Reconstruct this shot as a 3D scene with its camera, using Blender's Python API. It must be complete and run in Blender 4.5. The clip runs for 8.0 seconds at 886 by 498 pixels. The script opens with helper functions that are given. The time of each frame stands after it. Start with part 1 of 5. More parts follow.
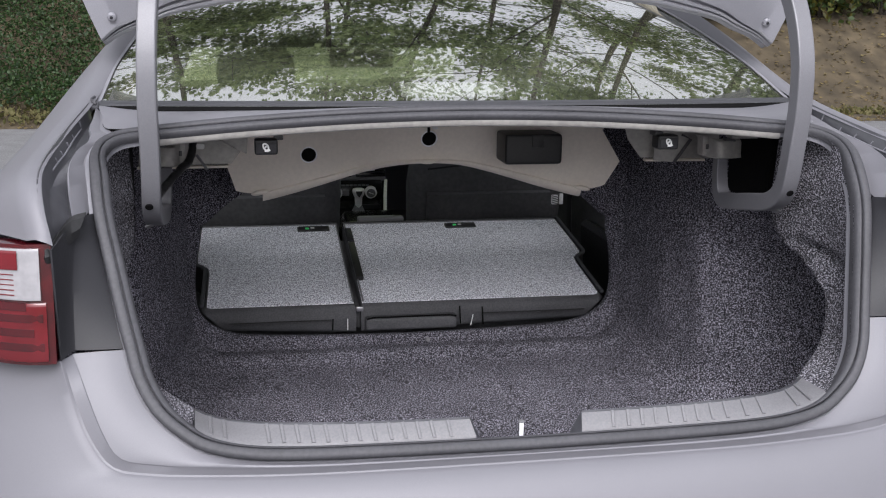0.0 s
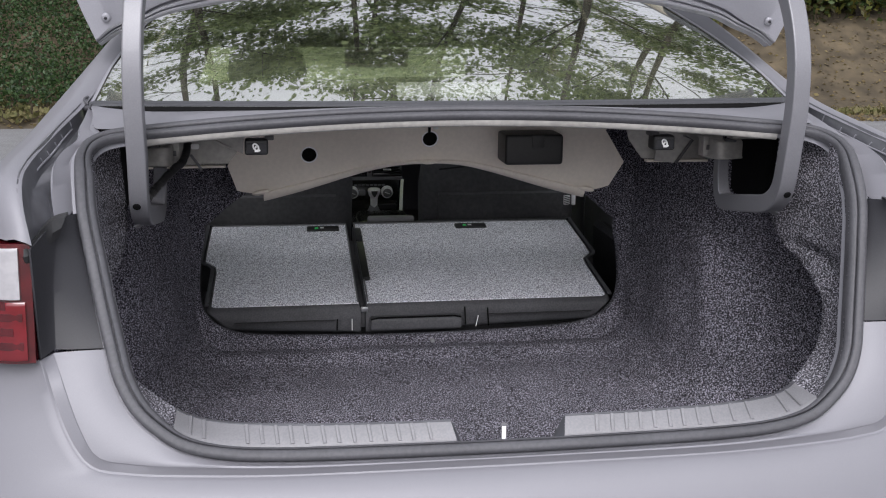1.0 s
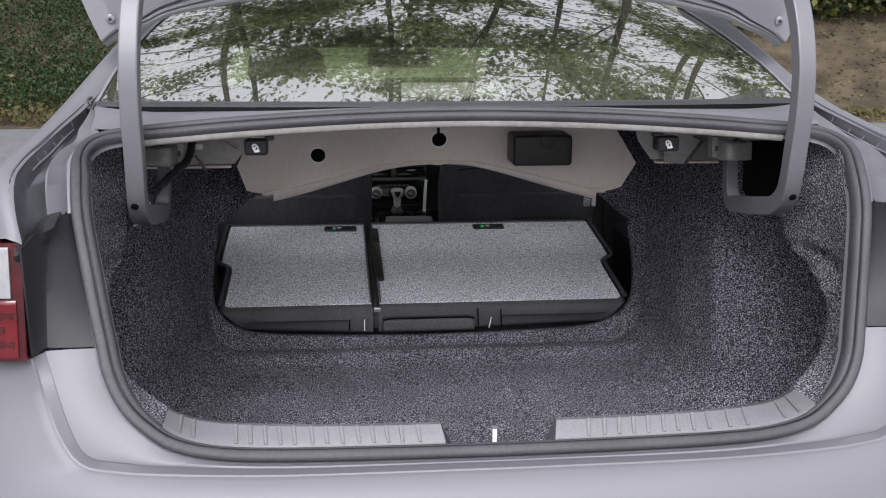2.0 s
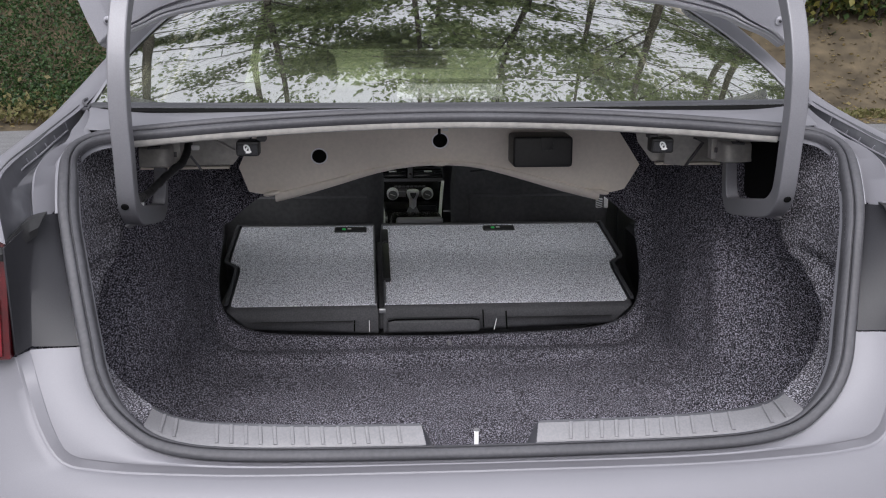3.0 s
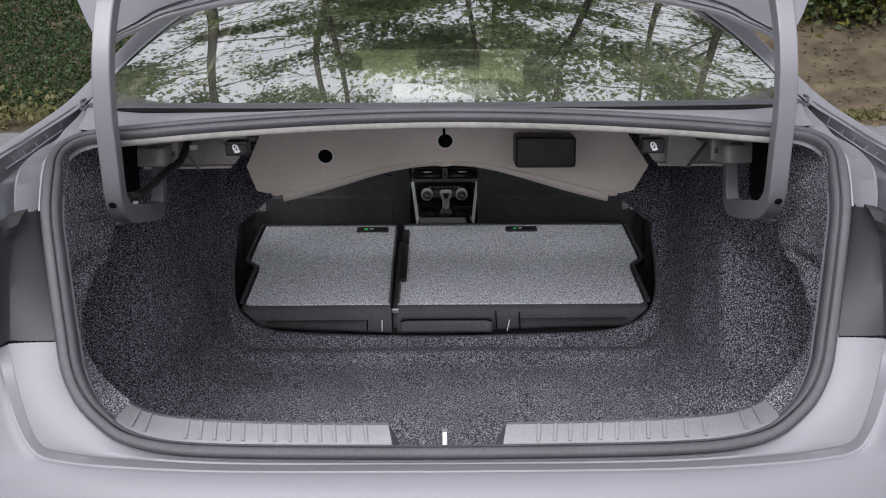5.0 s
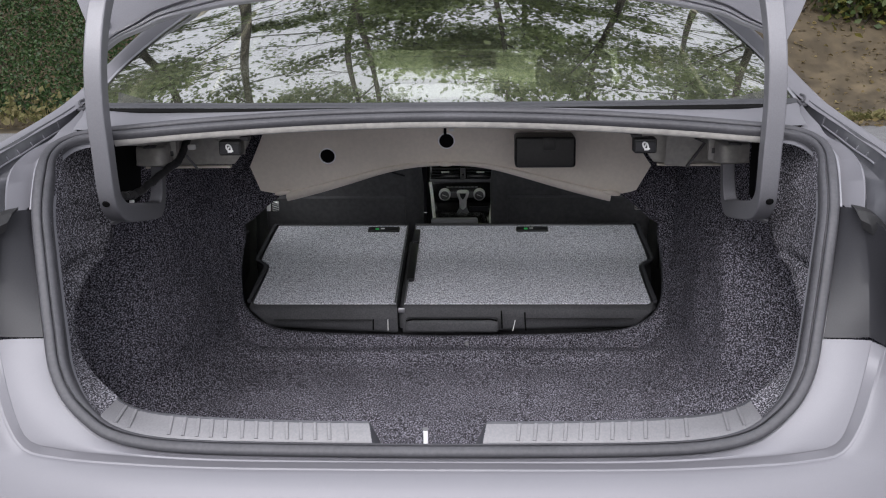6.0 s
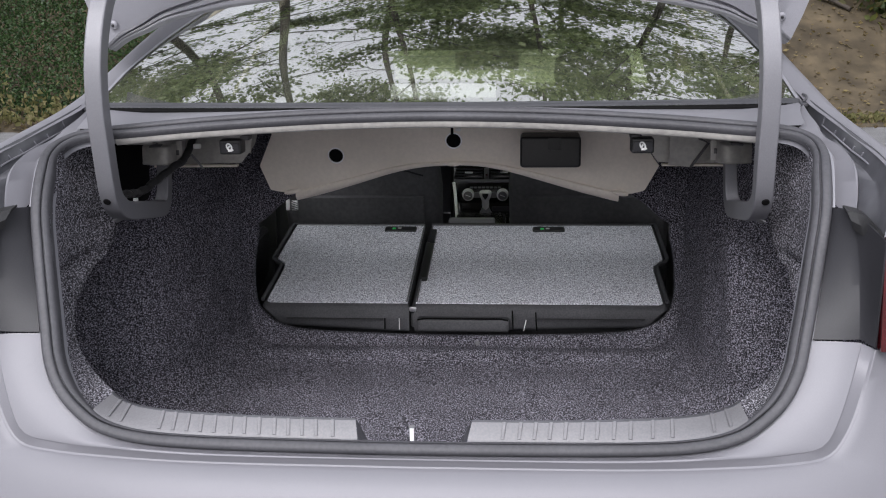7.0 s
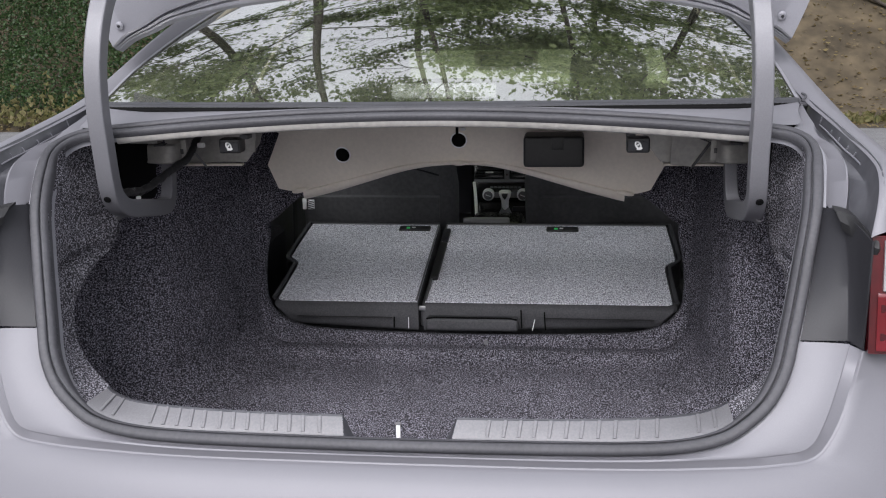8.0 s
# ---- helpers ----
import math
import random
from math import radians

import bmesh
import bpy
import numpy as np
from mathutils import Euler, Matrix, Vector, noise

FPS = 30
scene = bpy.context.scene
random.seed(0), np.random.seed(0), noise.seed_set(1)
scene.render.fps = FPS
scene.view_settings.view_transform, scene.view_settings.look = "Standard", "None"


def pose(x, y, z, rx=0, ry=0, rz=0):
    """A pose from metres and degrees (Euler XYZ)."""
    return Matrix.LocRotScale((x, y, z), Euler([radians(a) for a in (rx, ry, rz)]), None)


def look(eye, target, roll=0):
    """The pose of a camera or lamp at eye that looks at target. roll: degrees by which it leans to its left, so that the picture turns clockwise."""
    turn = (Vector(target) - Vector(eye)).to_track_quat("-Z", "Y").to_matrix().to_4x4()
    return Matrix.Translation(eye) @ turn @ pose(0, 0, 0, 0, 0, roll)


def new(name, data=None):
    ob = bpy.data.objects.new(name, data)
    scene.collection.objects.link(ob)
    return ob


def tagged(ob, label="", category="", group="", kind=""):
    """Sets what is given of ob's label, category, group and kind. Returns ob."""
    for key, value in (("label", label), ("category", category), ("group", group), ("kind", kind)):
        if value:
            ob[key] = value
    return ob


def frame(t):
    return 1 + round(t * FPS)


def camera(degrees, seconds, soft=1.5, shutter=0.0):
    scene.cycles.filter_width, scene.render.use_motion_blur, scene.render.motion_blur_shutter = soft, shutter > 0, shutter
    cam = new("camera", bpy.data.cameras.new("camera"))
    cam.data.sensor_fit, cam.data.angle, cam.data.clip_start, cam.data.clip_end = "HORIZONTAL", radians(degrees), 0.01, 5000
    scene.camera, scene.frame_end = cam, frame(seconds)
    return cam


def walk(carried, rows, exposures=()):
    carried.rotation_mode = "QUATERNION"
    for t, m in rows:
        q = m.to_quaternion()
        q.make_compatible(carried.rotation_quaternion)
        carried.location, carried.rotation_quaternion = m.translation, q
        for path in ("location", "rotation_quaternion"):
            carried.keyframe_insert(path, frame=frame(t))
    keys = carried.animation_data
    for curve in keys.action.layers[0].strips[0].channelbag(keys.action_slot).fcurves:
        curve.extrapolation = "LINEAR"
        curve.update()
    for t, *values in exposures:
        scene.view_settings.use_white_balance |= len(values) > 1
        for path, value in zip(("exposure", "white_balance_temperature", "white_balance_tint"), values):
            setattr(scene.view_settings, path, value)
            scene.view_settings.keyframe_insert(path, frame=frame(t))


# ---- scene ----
cam = camera(44.0, 8.0, 1.1)
PATH = [
    (0, (-0.408, -1.471, 1.326), (-0.053, 0.445, 0.878), 0.7),
    (0.5, (-0.368, -1.473, 1.327), (-0.042, 0.449, 0.878), 0.6),
    (1, (-0.324, -1.473, 1.327), (-0.037, 0.455, 0.877), 0.5),
    (1.5, (-0.285, -1.473, 1.327), (-0.039, 0.46, 0.877), 0.4),
    (3, (-0.162, -1.478, 1.327), (-0.024, 0.466, 0.879), 0.1),
    (3.5, (-0.124, -1.479, 1.326), (-0.017, 0.467, 0.879), 0.0),
    (4, (-0.083, -1.48, 1.327), (-0.015, 0.468, 0.879), -0.1),
    (4.5, (-0.046, -1.481, 1.326), (-0.011, 0.468, 0.879), -0.2),
    (6, (0.081, -1.485, 1.323), (0.009, 0.463, 0.879), -0.6),
    (6.5, (0.125, -1.487, 1.323), (0.013, 0.46, 0.879), -0.7),
    (7, (0.169, -1.489, 1.321), (0.013, 0.456, 0.879), -0.8),
    (7.5, (0.211, -1.49, 1.32), (0.016, 0.451, 0.879), -0.9),
    (8, (0.251, -1.491, 1.319), (0.02, 0.446, 0.879), -1.0),
]
walk(cam, [(t, look(eye, target, roll)) for t, eye, target, roll in PATH], [(0, 0.69, 6250, 13), (1.5, 0.67, 6250, 13), (4.5, 0.64, 6250, 13), (8, 0.68, 6250, 13)])

# ---- light ----
SUN_ELEV, SUN_ROT = radians(42), radians(190)
world = bpy.data.worlds.new("overcast_sky")
scene.world = world
world.use_nodes = True
wn, wl = world.node_tree.nodes, world.node_tree.links
sky = wn.new("ShaderNodeTexSky")
sky.sky_type, sky.sun_disc, sky.sun_elevation, sky.sun_rotation = "NISHITA", False, SUN_ELEV, SUN_ROT
sky.air_density, sky.dust_density = 1.0, 7.0
grey = wn.new("ShaderNodeHueSaturation")
grey.inputs["Saturation"].default_value = 0.22
wl.new(sky.outputs[0], grey.inputs["Color"])
cloud = wn.new("ShaderNodeMix")
cloud.data_type = "RGBA"
cloud.inputs["Factor"].default_value = 0.5
cloud.inputs["B"].default_value = (6.4, 6.45, 6.6, 1)
wl.new(grey.outputs[0], cloud.inputs["A"])
wl.new(cloud.outputs["Result"], wn["Background"].inputs["Color"])
wn["Background"].inputs["Strength"].default_value = 0.14
sun = new("sun", bpy.data.lights.new("sun", "SUN"))
sun.data.energy, sun.data.angle, sun.data.color = 2.0, radians(40), (1.0, 0.98, 0.96)
sun.matrix_world = look((-1.1, -6, 6.2), (0, 0.3, 0.8))


# ---- materials ----
def material(name, base, rough=0.5, metal=0.0, second=None, scale=40.0, mix=(0.35, 0.65), bump=0.0, bump_scale=200.0, coat=0.0, spec=0.5, large=0.12, detail=3.0):
    """Two-scale procedural surface: a fine pattern between base and second, and a broad drift of brightness."""
    m = bpy.data.materials.new(name)
    m.use_nodes = True
    n, l = m.node_tree.nodes, m.node_tree.links
    b = n["Principled BSDF"]
    b.inputs["Roughness"].default_value, b.inputs["Metallic"].default_value = rough, metal
    b.inputs["Coat Weight"].default_value, b.inputs["Coat Roughness"].default_value = coat, 0.08
    b.inputs["Specular IOR Level"].default_value = spec
    tc = n.new("ShaderNodeTexCoord")
    fine = n.new("ShaderNodeTexNoise")
    fine.inputs["Scale"].default_value, fine.inputs["Detail"].default_value = scale, detail
    l.new(tc.outputs["Object"], fine.inputs["Vector"])
    ramp = n.new("ShaderNodeValToRGB")
    second = second or [c * 0.88 for c in base]
    ramp.color_ramp.elements[0].position, ramp.color_ramp.elements[1].position = mix
    ramp.color_ramp.elements[0].color, ramp.color_ramp.elements[1].color = (*second, 1), (*base, 1)
    l.new(fine.outputs["Fac"], ramp.inputs["Fac"])
    broad = n.new("ShaderNodeTexNoise")
    broad.inputs["Scale"].default_value, broad.inputs["Detail"].default_value = 5.0, 4.0
    l.new(tc.outputs["Object"], broad.inputs["Vector"])
    span = n.new("ShaderNodeMapRange")
    span.inputs["From Min"].default_value, span.inputs["From Max"].default_value = 0.3, 0.7
    span.inputs["To Min"].default_value, span.inputs["To Max"].default_value = 1 - large, 1 + large
    l.new(broad.outputs["Fac"], span.inputs["Value"])
    hsv = n.new("ShaderNodeHueSaturation")
    l.new(span.outputs[0], hsv.inputs["Value"])
    l.new(ramp.outputs[0], hsv.inputs["Color"])
    l.new(hsv.outputs[0], b.inputs["Base Color"])
    if bump:
        bn, bp = n.new("ShaderNodeTexNoise"), n.new("ShaderNodeBump")
        bn.inputs["Scale"].default_value, bn.inputs["Detail"].default_value = bump_scale, 2.0
        bp.inputs["Strength"].default_value, bp.inputs["Distance"].default_value = bump, 0.004
        l.new(tc.outputs["Object"], bn.inputs["Vector"])
        l.new(bn.outputs["Fac"], bp.inputs["Height"])
        l.new(bp.outputs[0], b.inputs["Normal"])
    return m


def carpet(name, dark, mid, light, scale=320.0, large=0.14):
    """Salt-and-pepper needle felt."""
    m = material(name, mid, 0.95, bump=0.45, bump_scale=scale * 0.8, spec=0.15, large=large)
    n, l = m.node_tree.nodes, m.node_tree.links
    ramp = [x for x in n if x.type == "VALTORGB"][0].color_ramp
    fine = [x for x in n if x.type == "TEX_NOISE"][0]
    fine.inputs["Scale"].default_value, fine.inputs["Detail"].default_value, fine.inputs["Roughness"].default_value = scale, 2.5, 0.65
    ramp.elements[0].position, ramp.elements[0].color = 0.41, (*dark, 1)
    ramp.elements[1].position, ramp.elements[1].color = 0.61, (*light, 1)
    e = ramp.elements.new(0.51)
    e.color = (*mid, 1)
    # the pile lies along the car, so its tufts are longer that way
    pile = n.new("ShaderNodeMapping")
    pile.inputs["Scale"].default_value = (1.0, 0.55, 1.0)
    l.new([x for x in n if x.type == "TEX_COORD"][0].outputs["Object"], pile.inputs["Vector"])
    l.new(pile.outputs[0], fine.inputs["Vector"])
    # clumps of fibre over the single fibres
    clump, both_scales = n.new("ShaderNodeTexNoise"), n.new("ShaderNodeMix")
    clump.inputs["Scale"].default_value, clump.inputs["Detail"].default_value = scale * 0.75, 1.0
    l.new(pile.outputs[0], clump.inputs["Vector"])
    both_scales.inputs["Factor"].default_value = 0.15
    l.new(fine.outputs["Fac"], both_scales.inputs["A"])
    l.new(clump.outputs["Fac"], both_scales.inputs["B"])
    l.new(both_scales.outputs["Result"], [x for x in n if x.type == "VALTORGB"][0].inputs["Fac"])
    return m


def leafy(name, colors, rough=0.55, glow=0.0):
    """Leaf surface: colour by piece, some light passing through."""
    m = bpy.data.materials.new(name)
    m.use_nodes = True
    n, l = m.node_tree.nodes, m.node_tree.links
    b = n["Principled BSDF"]
    b.inputs["Roughness"].default_value = rough
    geo, ramp = n.new("ShaderNodeNewGeometry"), n.new("ShaderNodeValToRGB")
    ramp.color_ramp.interpolation = "LINEAR"
    while len(ramp.color_ramp.elements) < len(colors):
        ramp.color_ramp.elements.new(0.5)
    for i, c in enumerate(colors):
        ramp.color_ramp.elements[i].position = i / (len(colors) - 1)
        ramp.color_ramp.elements[i].color = (*c, 1)
    l.new(geo.outputs["Random Per Island"], ramp.inputs["Fac"])
    l.new(ramp.outputs[0], b.inputs["Base Color"])
    tr, mx = n.new("ShaderNodeBsdfTranslucent"), n.new("ShaderNodeMixShader")
    mx.inputs[0].default_value = 0.48
    l.new(ramp.outputs[0], tr.inputs["Color"])
    l.new(b.outputs[0], mx.inputs[1])
    l.new(tr.outputs[0], mx.inputs[2])
    l.new(mx.outputs[0], n["Material Output"].inputs["Surface"])
    return m


def clear_glass(name, tint, mirror_part=0.05, veil=0.0, backlit=False):
    """A pane: clear, tinted, mirroring more at a slant (Schlick), with a pale veil painted in to brighten it."""
    m = bpy.data.materials.new(name)
    m.use_nodes = True
    n, l = m.node_tree.nodes, m.node_tree.links
    n.remove(n["Principled BSDF"])
    fr, tr, gl, mx = n.new("ShaderNodeLayerWeight"), n.new("ShaderNodeBsdfTransparent"), n.new("ShaderNodeBsdfGlossy"), n.new("ShaderNodeMixShader")
    gl.inputs["Roughness"].default_value = 0.0
    pw, ma = n.new("ShaderNodeMath"), n.new("ShaderNodeMath")
    pw.operation, ma.operation = "POWER", "MULTIPLY_ADD"
    pw.inputs[1].default_value = 5.0
    ma.inputs[1].default_value, ma.inputs[2].default_value = 1 - mirror_part, mirror_part
    l.new(fr.outputs["Facing"], pw.inputs[0])
    l.new(pw.outputs[0], ma.inputs[0])
    tr.inputs["Color"].default_value = (*tint, 1)
    l.new(ma.outputs[0], mx.inputs[0])
    l.new(tr.outputs[0], mx.inputs[1])
    l.new(gl.outputs[0], mx.inputs[2])
    if veil:
        di, md, sp = n.new("ShaderNodeBsdfTranslucent" if backlit else "ShaderNodeBsdfDiffuse"), n.new("ShaderNodeMixShader"), n.new("ShaderNodeTexNoise")
        di.inputs["Color"].default_value = (0.78, 0.84, 0.60, 1)
        sp.inputs["Scale"].default_value, sp.inputs["Detail"].default_value = 6.0, 5.0
        amount = n.new("ShaderNodeMapRange")
        amount.inputs["From Min"].default_value, amount.inputs["From Max"].default_value = 0.3, 0.7
        amount.inputs["To Min"].default_value, amount.inputs["To Max"].default_value = veil * 0.6, veil * 1.4
        l.new(sp.outputs["Fac"], amount.inputs["Value"])
        l.new(amount.outputs[0], md.inputs[0])
        l.new(mx.outputs[0], md.inputs[1])
        l.new(di.outputs[0], md.inputs[2])
        l.new(md.outputs[0], n["Material Output"].inputs["Surface"])
    else:
        l.new(mx.outputs[0], n["Material Output"].inputs["Surface"])
    return m


PAINT = material("silver_paint", (0.163, 0.162, 0.180), 0.55, 0.1, (0.151, 0.150, 0.167), 900, coat=0.05, spec=0.38, large=0.03, bump=0.02, bump_scale=1500)
PAINT_IN = material("inner_body_paint", (0.23, 0.23, 0.255), 0.45, 0.15, (0.205, 0.205, 0.228), 700, coat=0.1, large=0.06, bump=0.05, bump_scale=90)
ARM = material("hinge_paint", (0.150, 0.150, 0.165), 0.5, 0.2, (0.135, 0.135, 0.149), 500, coat=0.15, large=0.06, bump=0.03)
RUBBER = material("rubber_seal", (0.054, 0.054, 0.061), 0.62, 0, (0.044, 0.044, 0.050), 160, spec=0.45, large=0.2, bump=0.12, bump_scale=500)
DECK = material("primed_sheet_metal", (0.82, 0.755, 0.67), 0.5, 0.05, (0.77, 0.71, 0.63), 120, large=0.07, bump=0.04, bump_scale=60)
DECK_IN = material("bracket_sheet_metal", (0.42, 0.405, 0.385), 0.42, 0.25, (0.34, 0.33, 0.315), 90, large=0.12, bump=0.05)
FELT = carpet("trunk_felt", (0.009, 0.0088, 0.011), (0.058, 0.0563, 0.068), (0.385, 0.374, 0.440), 425)
# FELT with lifted colours, painting in the brighter light on the side trims
TRIM_FELT_LIT = carpet("trim_felt_lit", (0.015, 0.0147, 0.017), (0.070, 0.0685, 0.079), (0.39, 0.38, 0.425), 425)
SEAT_FELT = carpet("seat_felt", (0.27, 0.272, 0.305), (0.68, 0.685, 0.76), (0.97, 0.97, 1.0), 350, 0.05)
SEAT_CLOTH = material("black_seat_cloth", (0.078, 0.078, 0.084), 0.65, 0, (0.055, 0.055, 0.06), 260, large=0.2, bump=0.25, bump_scale=420, spec=0.4)
BLACK = material("black_plastic", (0.018, 0.018, 0.019), 0.45, 0, (0.012, 0.012, 0.013), 200, large=0.15, bump=0.08, bump_scale=900)
DIM = material("dark_cabin_trim", (0.092, 0.092, 0.098), 0.55, 0, (0.070, 0.070, 0.075), 80, large=0.2, bump=0.1)
POCKET = material("dark_grey_plastic", (0.024, 0.024, 0.028), 0.46, 0, (0.020, 0.020, 0.023), 600, spec=0.28, large=0.08, bump=0.15, bump_scale=1400)
SILL = material("grey_sill_plastic", (0.160, 0.159, 0.169), 0.5, 0, (0.138, 0.137, 0.146), 300, large=0.08, bump=0.15, bump_scale=1300)
# darker grey than PAINT, for the gutter and parts of the sill plates
GUTTER = material("dark_inner_grey", (0.088, 0.089, 0.100), 0.3, 0.2, (0.068, 0.069, 0.078), 45, coat=0.3, large=0.12, bump=0.05, bump_scale=60)
PIANO = material("gloss_black_panel", (0.006, 0.006, 0.0065), 0.2, 0, (0.005, 0.005, 0.005), 100, spec=0.4)
# window gasket, seams and holes; also the blacked-out shade behind the hinges
MATT_BLACK = material("matt_black", (0.006, 0.006, 0.0065), 0.8, 0, (0.004, 0.004, 0.004), 200, spec=0.08)
CHROME = material("bright_metal", (0.62, 0.62, 0.64), 0.28, 0.9, (0.5, 0.5, 0.52), 200, large=0.1)
SATIN = material("satin_silver_trim", (0.93, 0.93, 0.94), 0.35, 0.15, (0.82, 0.82, 0.83), 150, large=0.1)
WHITE = material("white_print", (0.8, 0.8, 0.8), 0.6, large=0.05)
GREEN = material("green_marker", (0.10, 0.95, 0.25), 0.5, large=0.05)
CREAM = material("cream_headliner", (0.62, 0.57, 0.44), 0.85, 0, (0.46, 0.41, 0.32), 300, bump=0.1)
SHELF = material("grey_shelf_felt", (0.035, 0.035, 0.036), 0.9, 0, (0.024, 0.024, 0.025), 300, bump=0.3)
BRAKE = material("frosted_brake_lens", (0.90, 0.92, 0.91), 0.35, 0, (0.84, 0.86, 0.85), 60, large=0.05)
WIN_RUBBER = material("window_rubber", (0.045, 0.046, 0.052), 0.5, 0, (0.036, 0.037, 0.042), 200, spec=0.5, large=0.15, bump=0.06, bump_scale=400)
LENS_W = material("clear_lamp_lens", (0.30, 0.295, 0.31), 0.2, 0, (0.25, 0.245, 0.26), 60, coat=0.8)
LENS_R = material("red_lamp_lens", (0.125, 0.006, 0.011), 0.16, 0, (0.095, 0.0045, 0.008), 20, coat=0.9, large=0.15)
LENS_D = material("dark_red_lens", (0.062, 0.004, 0.007), 0.2, 0, (0.038, 0.0025, 0.005), 45, coat=0.8)
TYRE = material("tyre_rubber", (0.02, 0.02, 0.02), 0.85, bump=0.2)
# a slight veil lifts the rear glass; a strong one paints the windscreen bright
PANE = clear_glass("tinted_rear_glass", (0.95, 0.98, 0.92), 0.60, 0.018)
SIDE_PANE = clear_glass("side_glass", (0.94, 0.96, 0.94), 0.05)
SCREEN = clear_glass("hazy_windscreen_glass", (0.90, 0.93, 0.84), 0.05, 0.9, True)
ASPHALT = material("asphalt", (0.17, 0.17, 0.175), 0.9, 0, (0.10, 0.10, 0.105), 60, bump=0.5, bump_scale=90, large=0.15)
SOIL = material("leafy_soil", (0.078, 0.060, 0.036), 0.95, 0, (0.036, 0.027, 0.015), 3.2, bump=0.8, bump_scale=9, large=0.3, detail=8)
BARK = material("bark", (0.058, 0.048, 0.039), 0.9, 0, (0.026, 0.022, 0.018), 14, bump=0.8, bump_scale=22, large=0.25, detail=6)
IVY = leafy("ivy_leaves", [(0.016, 0.034, 0.012), (0.026, 0.055, 0.016), (0.045, 0.085, 0.026), (0.032, 0.064, 0.018)])
CROWN = leafy("tree_leaves", [(0.06, 0.092, 0.032), (0.13, 0.175, 0.062), (0.21, 0.26, 0.105), (0.095, 0.135, 0.048)])
SHRUB = leafy("shrub_leaves", [(0.03, 0.055, 0.016), (0.07, 0.105, 0.03), (0.17, 0.15, 0.03), (0.045, 0.08, 0.025), (0.10, 0.07, 0.03)])
LITTER = leafy("fallen_leaves", [(0.14, 0.10, 0.05), (0.18, 0.135, 0.06), (0.22, 0.18, 0.08), (0.12, 0.085, 0.045)], 0.8)
VERGE = leafy("verge_grass", [(0.095, 0.10, 0.035), (0.14, 0.13, 0.05), (0.17, 0.145, 0.07)], 0.8)


# ---- geometry helpers ----
def V(*a):
    return np.array(a, float)


def curve(points, n, closed=False):
    """Catmull-Rom through the points, evenly resampled to n."""
    p = np.array(points, float)
    q = np.vstack([p[-1], p, p[0], p[1]]) if closed else np.vstack([2 * p[0] - p[1], p, 2 * p[-1] - p[-2]])
    out = []
    for i in range(1, len(q) - 2):
        a, b, c, d = q[i - 1 : i + 3]
        for s in np.linspace(0, 1, 24, endpoint=False):
            out.append(0.5 * (2 * b + (c - a) * s + (2 * a - 5 * b + 4 * c - d) * s * s + (3 * b - a - 3 * c + d) * s**3))
    out.append(q[-2])
    out = np.array(out)
    length = np.r_[0, np.cumsum(np.linalg.norm(np.diff(out, axis=0), axis=1))]
    at = np.linspace(0, length[-1], n + 1)[:-1] if closed else np.linspace(0, length[-1], n)
    return np.stack([np.interp(at, length, out[:, k]) for k in range(3)], 1)


def grid(rows, around=False, cap=False):
    """Quads between rows of equal length. around: each row is a ring."""
    rows = [np.array(r, float) for r in rows]
    n = len(rows[0])
    verts = np.concatenate(rows)
    faces = []
    for i in range(len(rows) - 1):
        for j in range(n if around else n - 1):
            k = (j + 1) % n
            faces.append((i * n + j, i * n + k, (i + 1) * n + k, (i + 1) * n + j))
    if cap:
        faces.append(tuple(range(n))[::-1])
        faces.append(tuple(range(len(verts) - n, len(verts))))
    return verts, faces


def join(*geos):
    verts, faces, at = [], [], 0
    for v, f in geos:
        verts.append(np.array(v, float).reshape(-1, 3))
        faces += [tuple(i + at for i in face) for face in f]
        at += len(v)
    return np.concatenate(verts), faces


def mirror(geo):
    return np.array(geo[0]) * (-1, 1, 1), [tuple(f[::-1]) for f in geo[1]]


def moved(geo, m):
    v = np.array(geo[0])
    mm = np.array(m)
    return v @ mm[:3, :3].T + mm[:3, 3], geo[1]


def from_bm(bm):
    bm.verts.index_update()
    geo = np.array([v.co[:] for v in bm.verts]), [tuple(v.index for v in f.verts) for f in bm.faces]
    bm.free()
    return geo


def block(size, at=(0, 0, 0), bevel=0.003, turn=(0, 0, 0), seg=2):
    """A box with rounded edges."""
    bm = bmesh.new()
    bmesh.ops.create_cube(bm, size=1)
    bmesh.ops.scale(bm, vec=size, verts=bm.verts)
    if bevel:
        bmesh.ops.bevel(bm, geom=bm.edges[:], offset=bevel, segments=seg, profile=0.6, affect="EDGES")
    return moved(from_bm(bm), pose(*at, *turn))


def rod(a, b, r0, r1=None, n=14, bevel=0.0):
    """A round bar from a to b."""
    a, b = np.array(a, float), np.array(b, float)
    r1 = r0 if r1 is None else r1
    z = (b - a) / np.linalg.norm(b - a)
    x = np.cross(z, (0, 0, 1) if abs(z[2]) < 0.9 else (1, 0, 0))
    x /= np.linalg.norm(x)
    y = np.cross(z, x)
    ring = [np.cos(t) * x + np.sin(t) * y for t in np.linspace(0, 2 * np.pi, n, endpoint=False)]
    steps = [(0, r0), (1, r1)] if not bevel else [(0, r0 - bevel), (bevel / np.linalg.norm(b - a), r0), (1 - bevel / np.linalg.norm(b - a), r1), (1, r1 - bevel)]
    return grid([[a + s * (b - a) + r * c for c in ring] for s, r in steps], True, True)


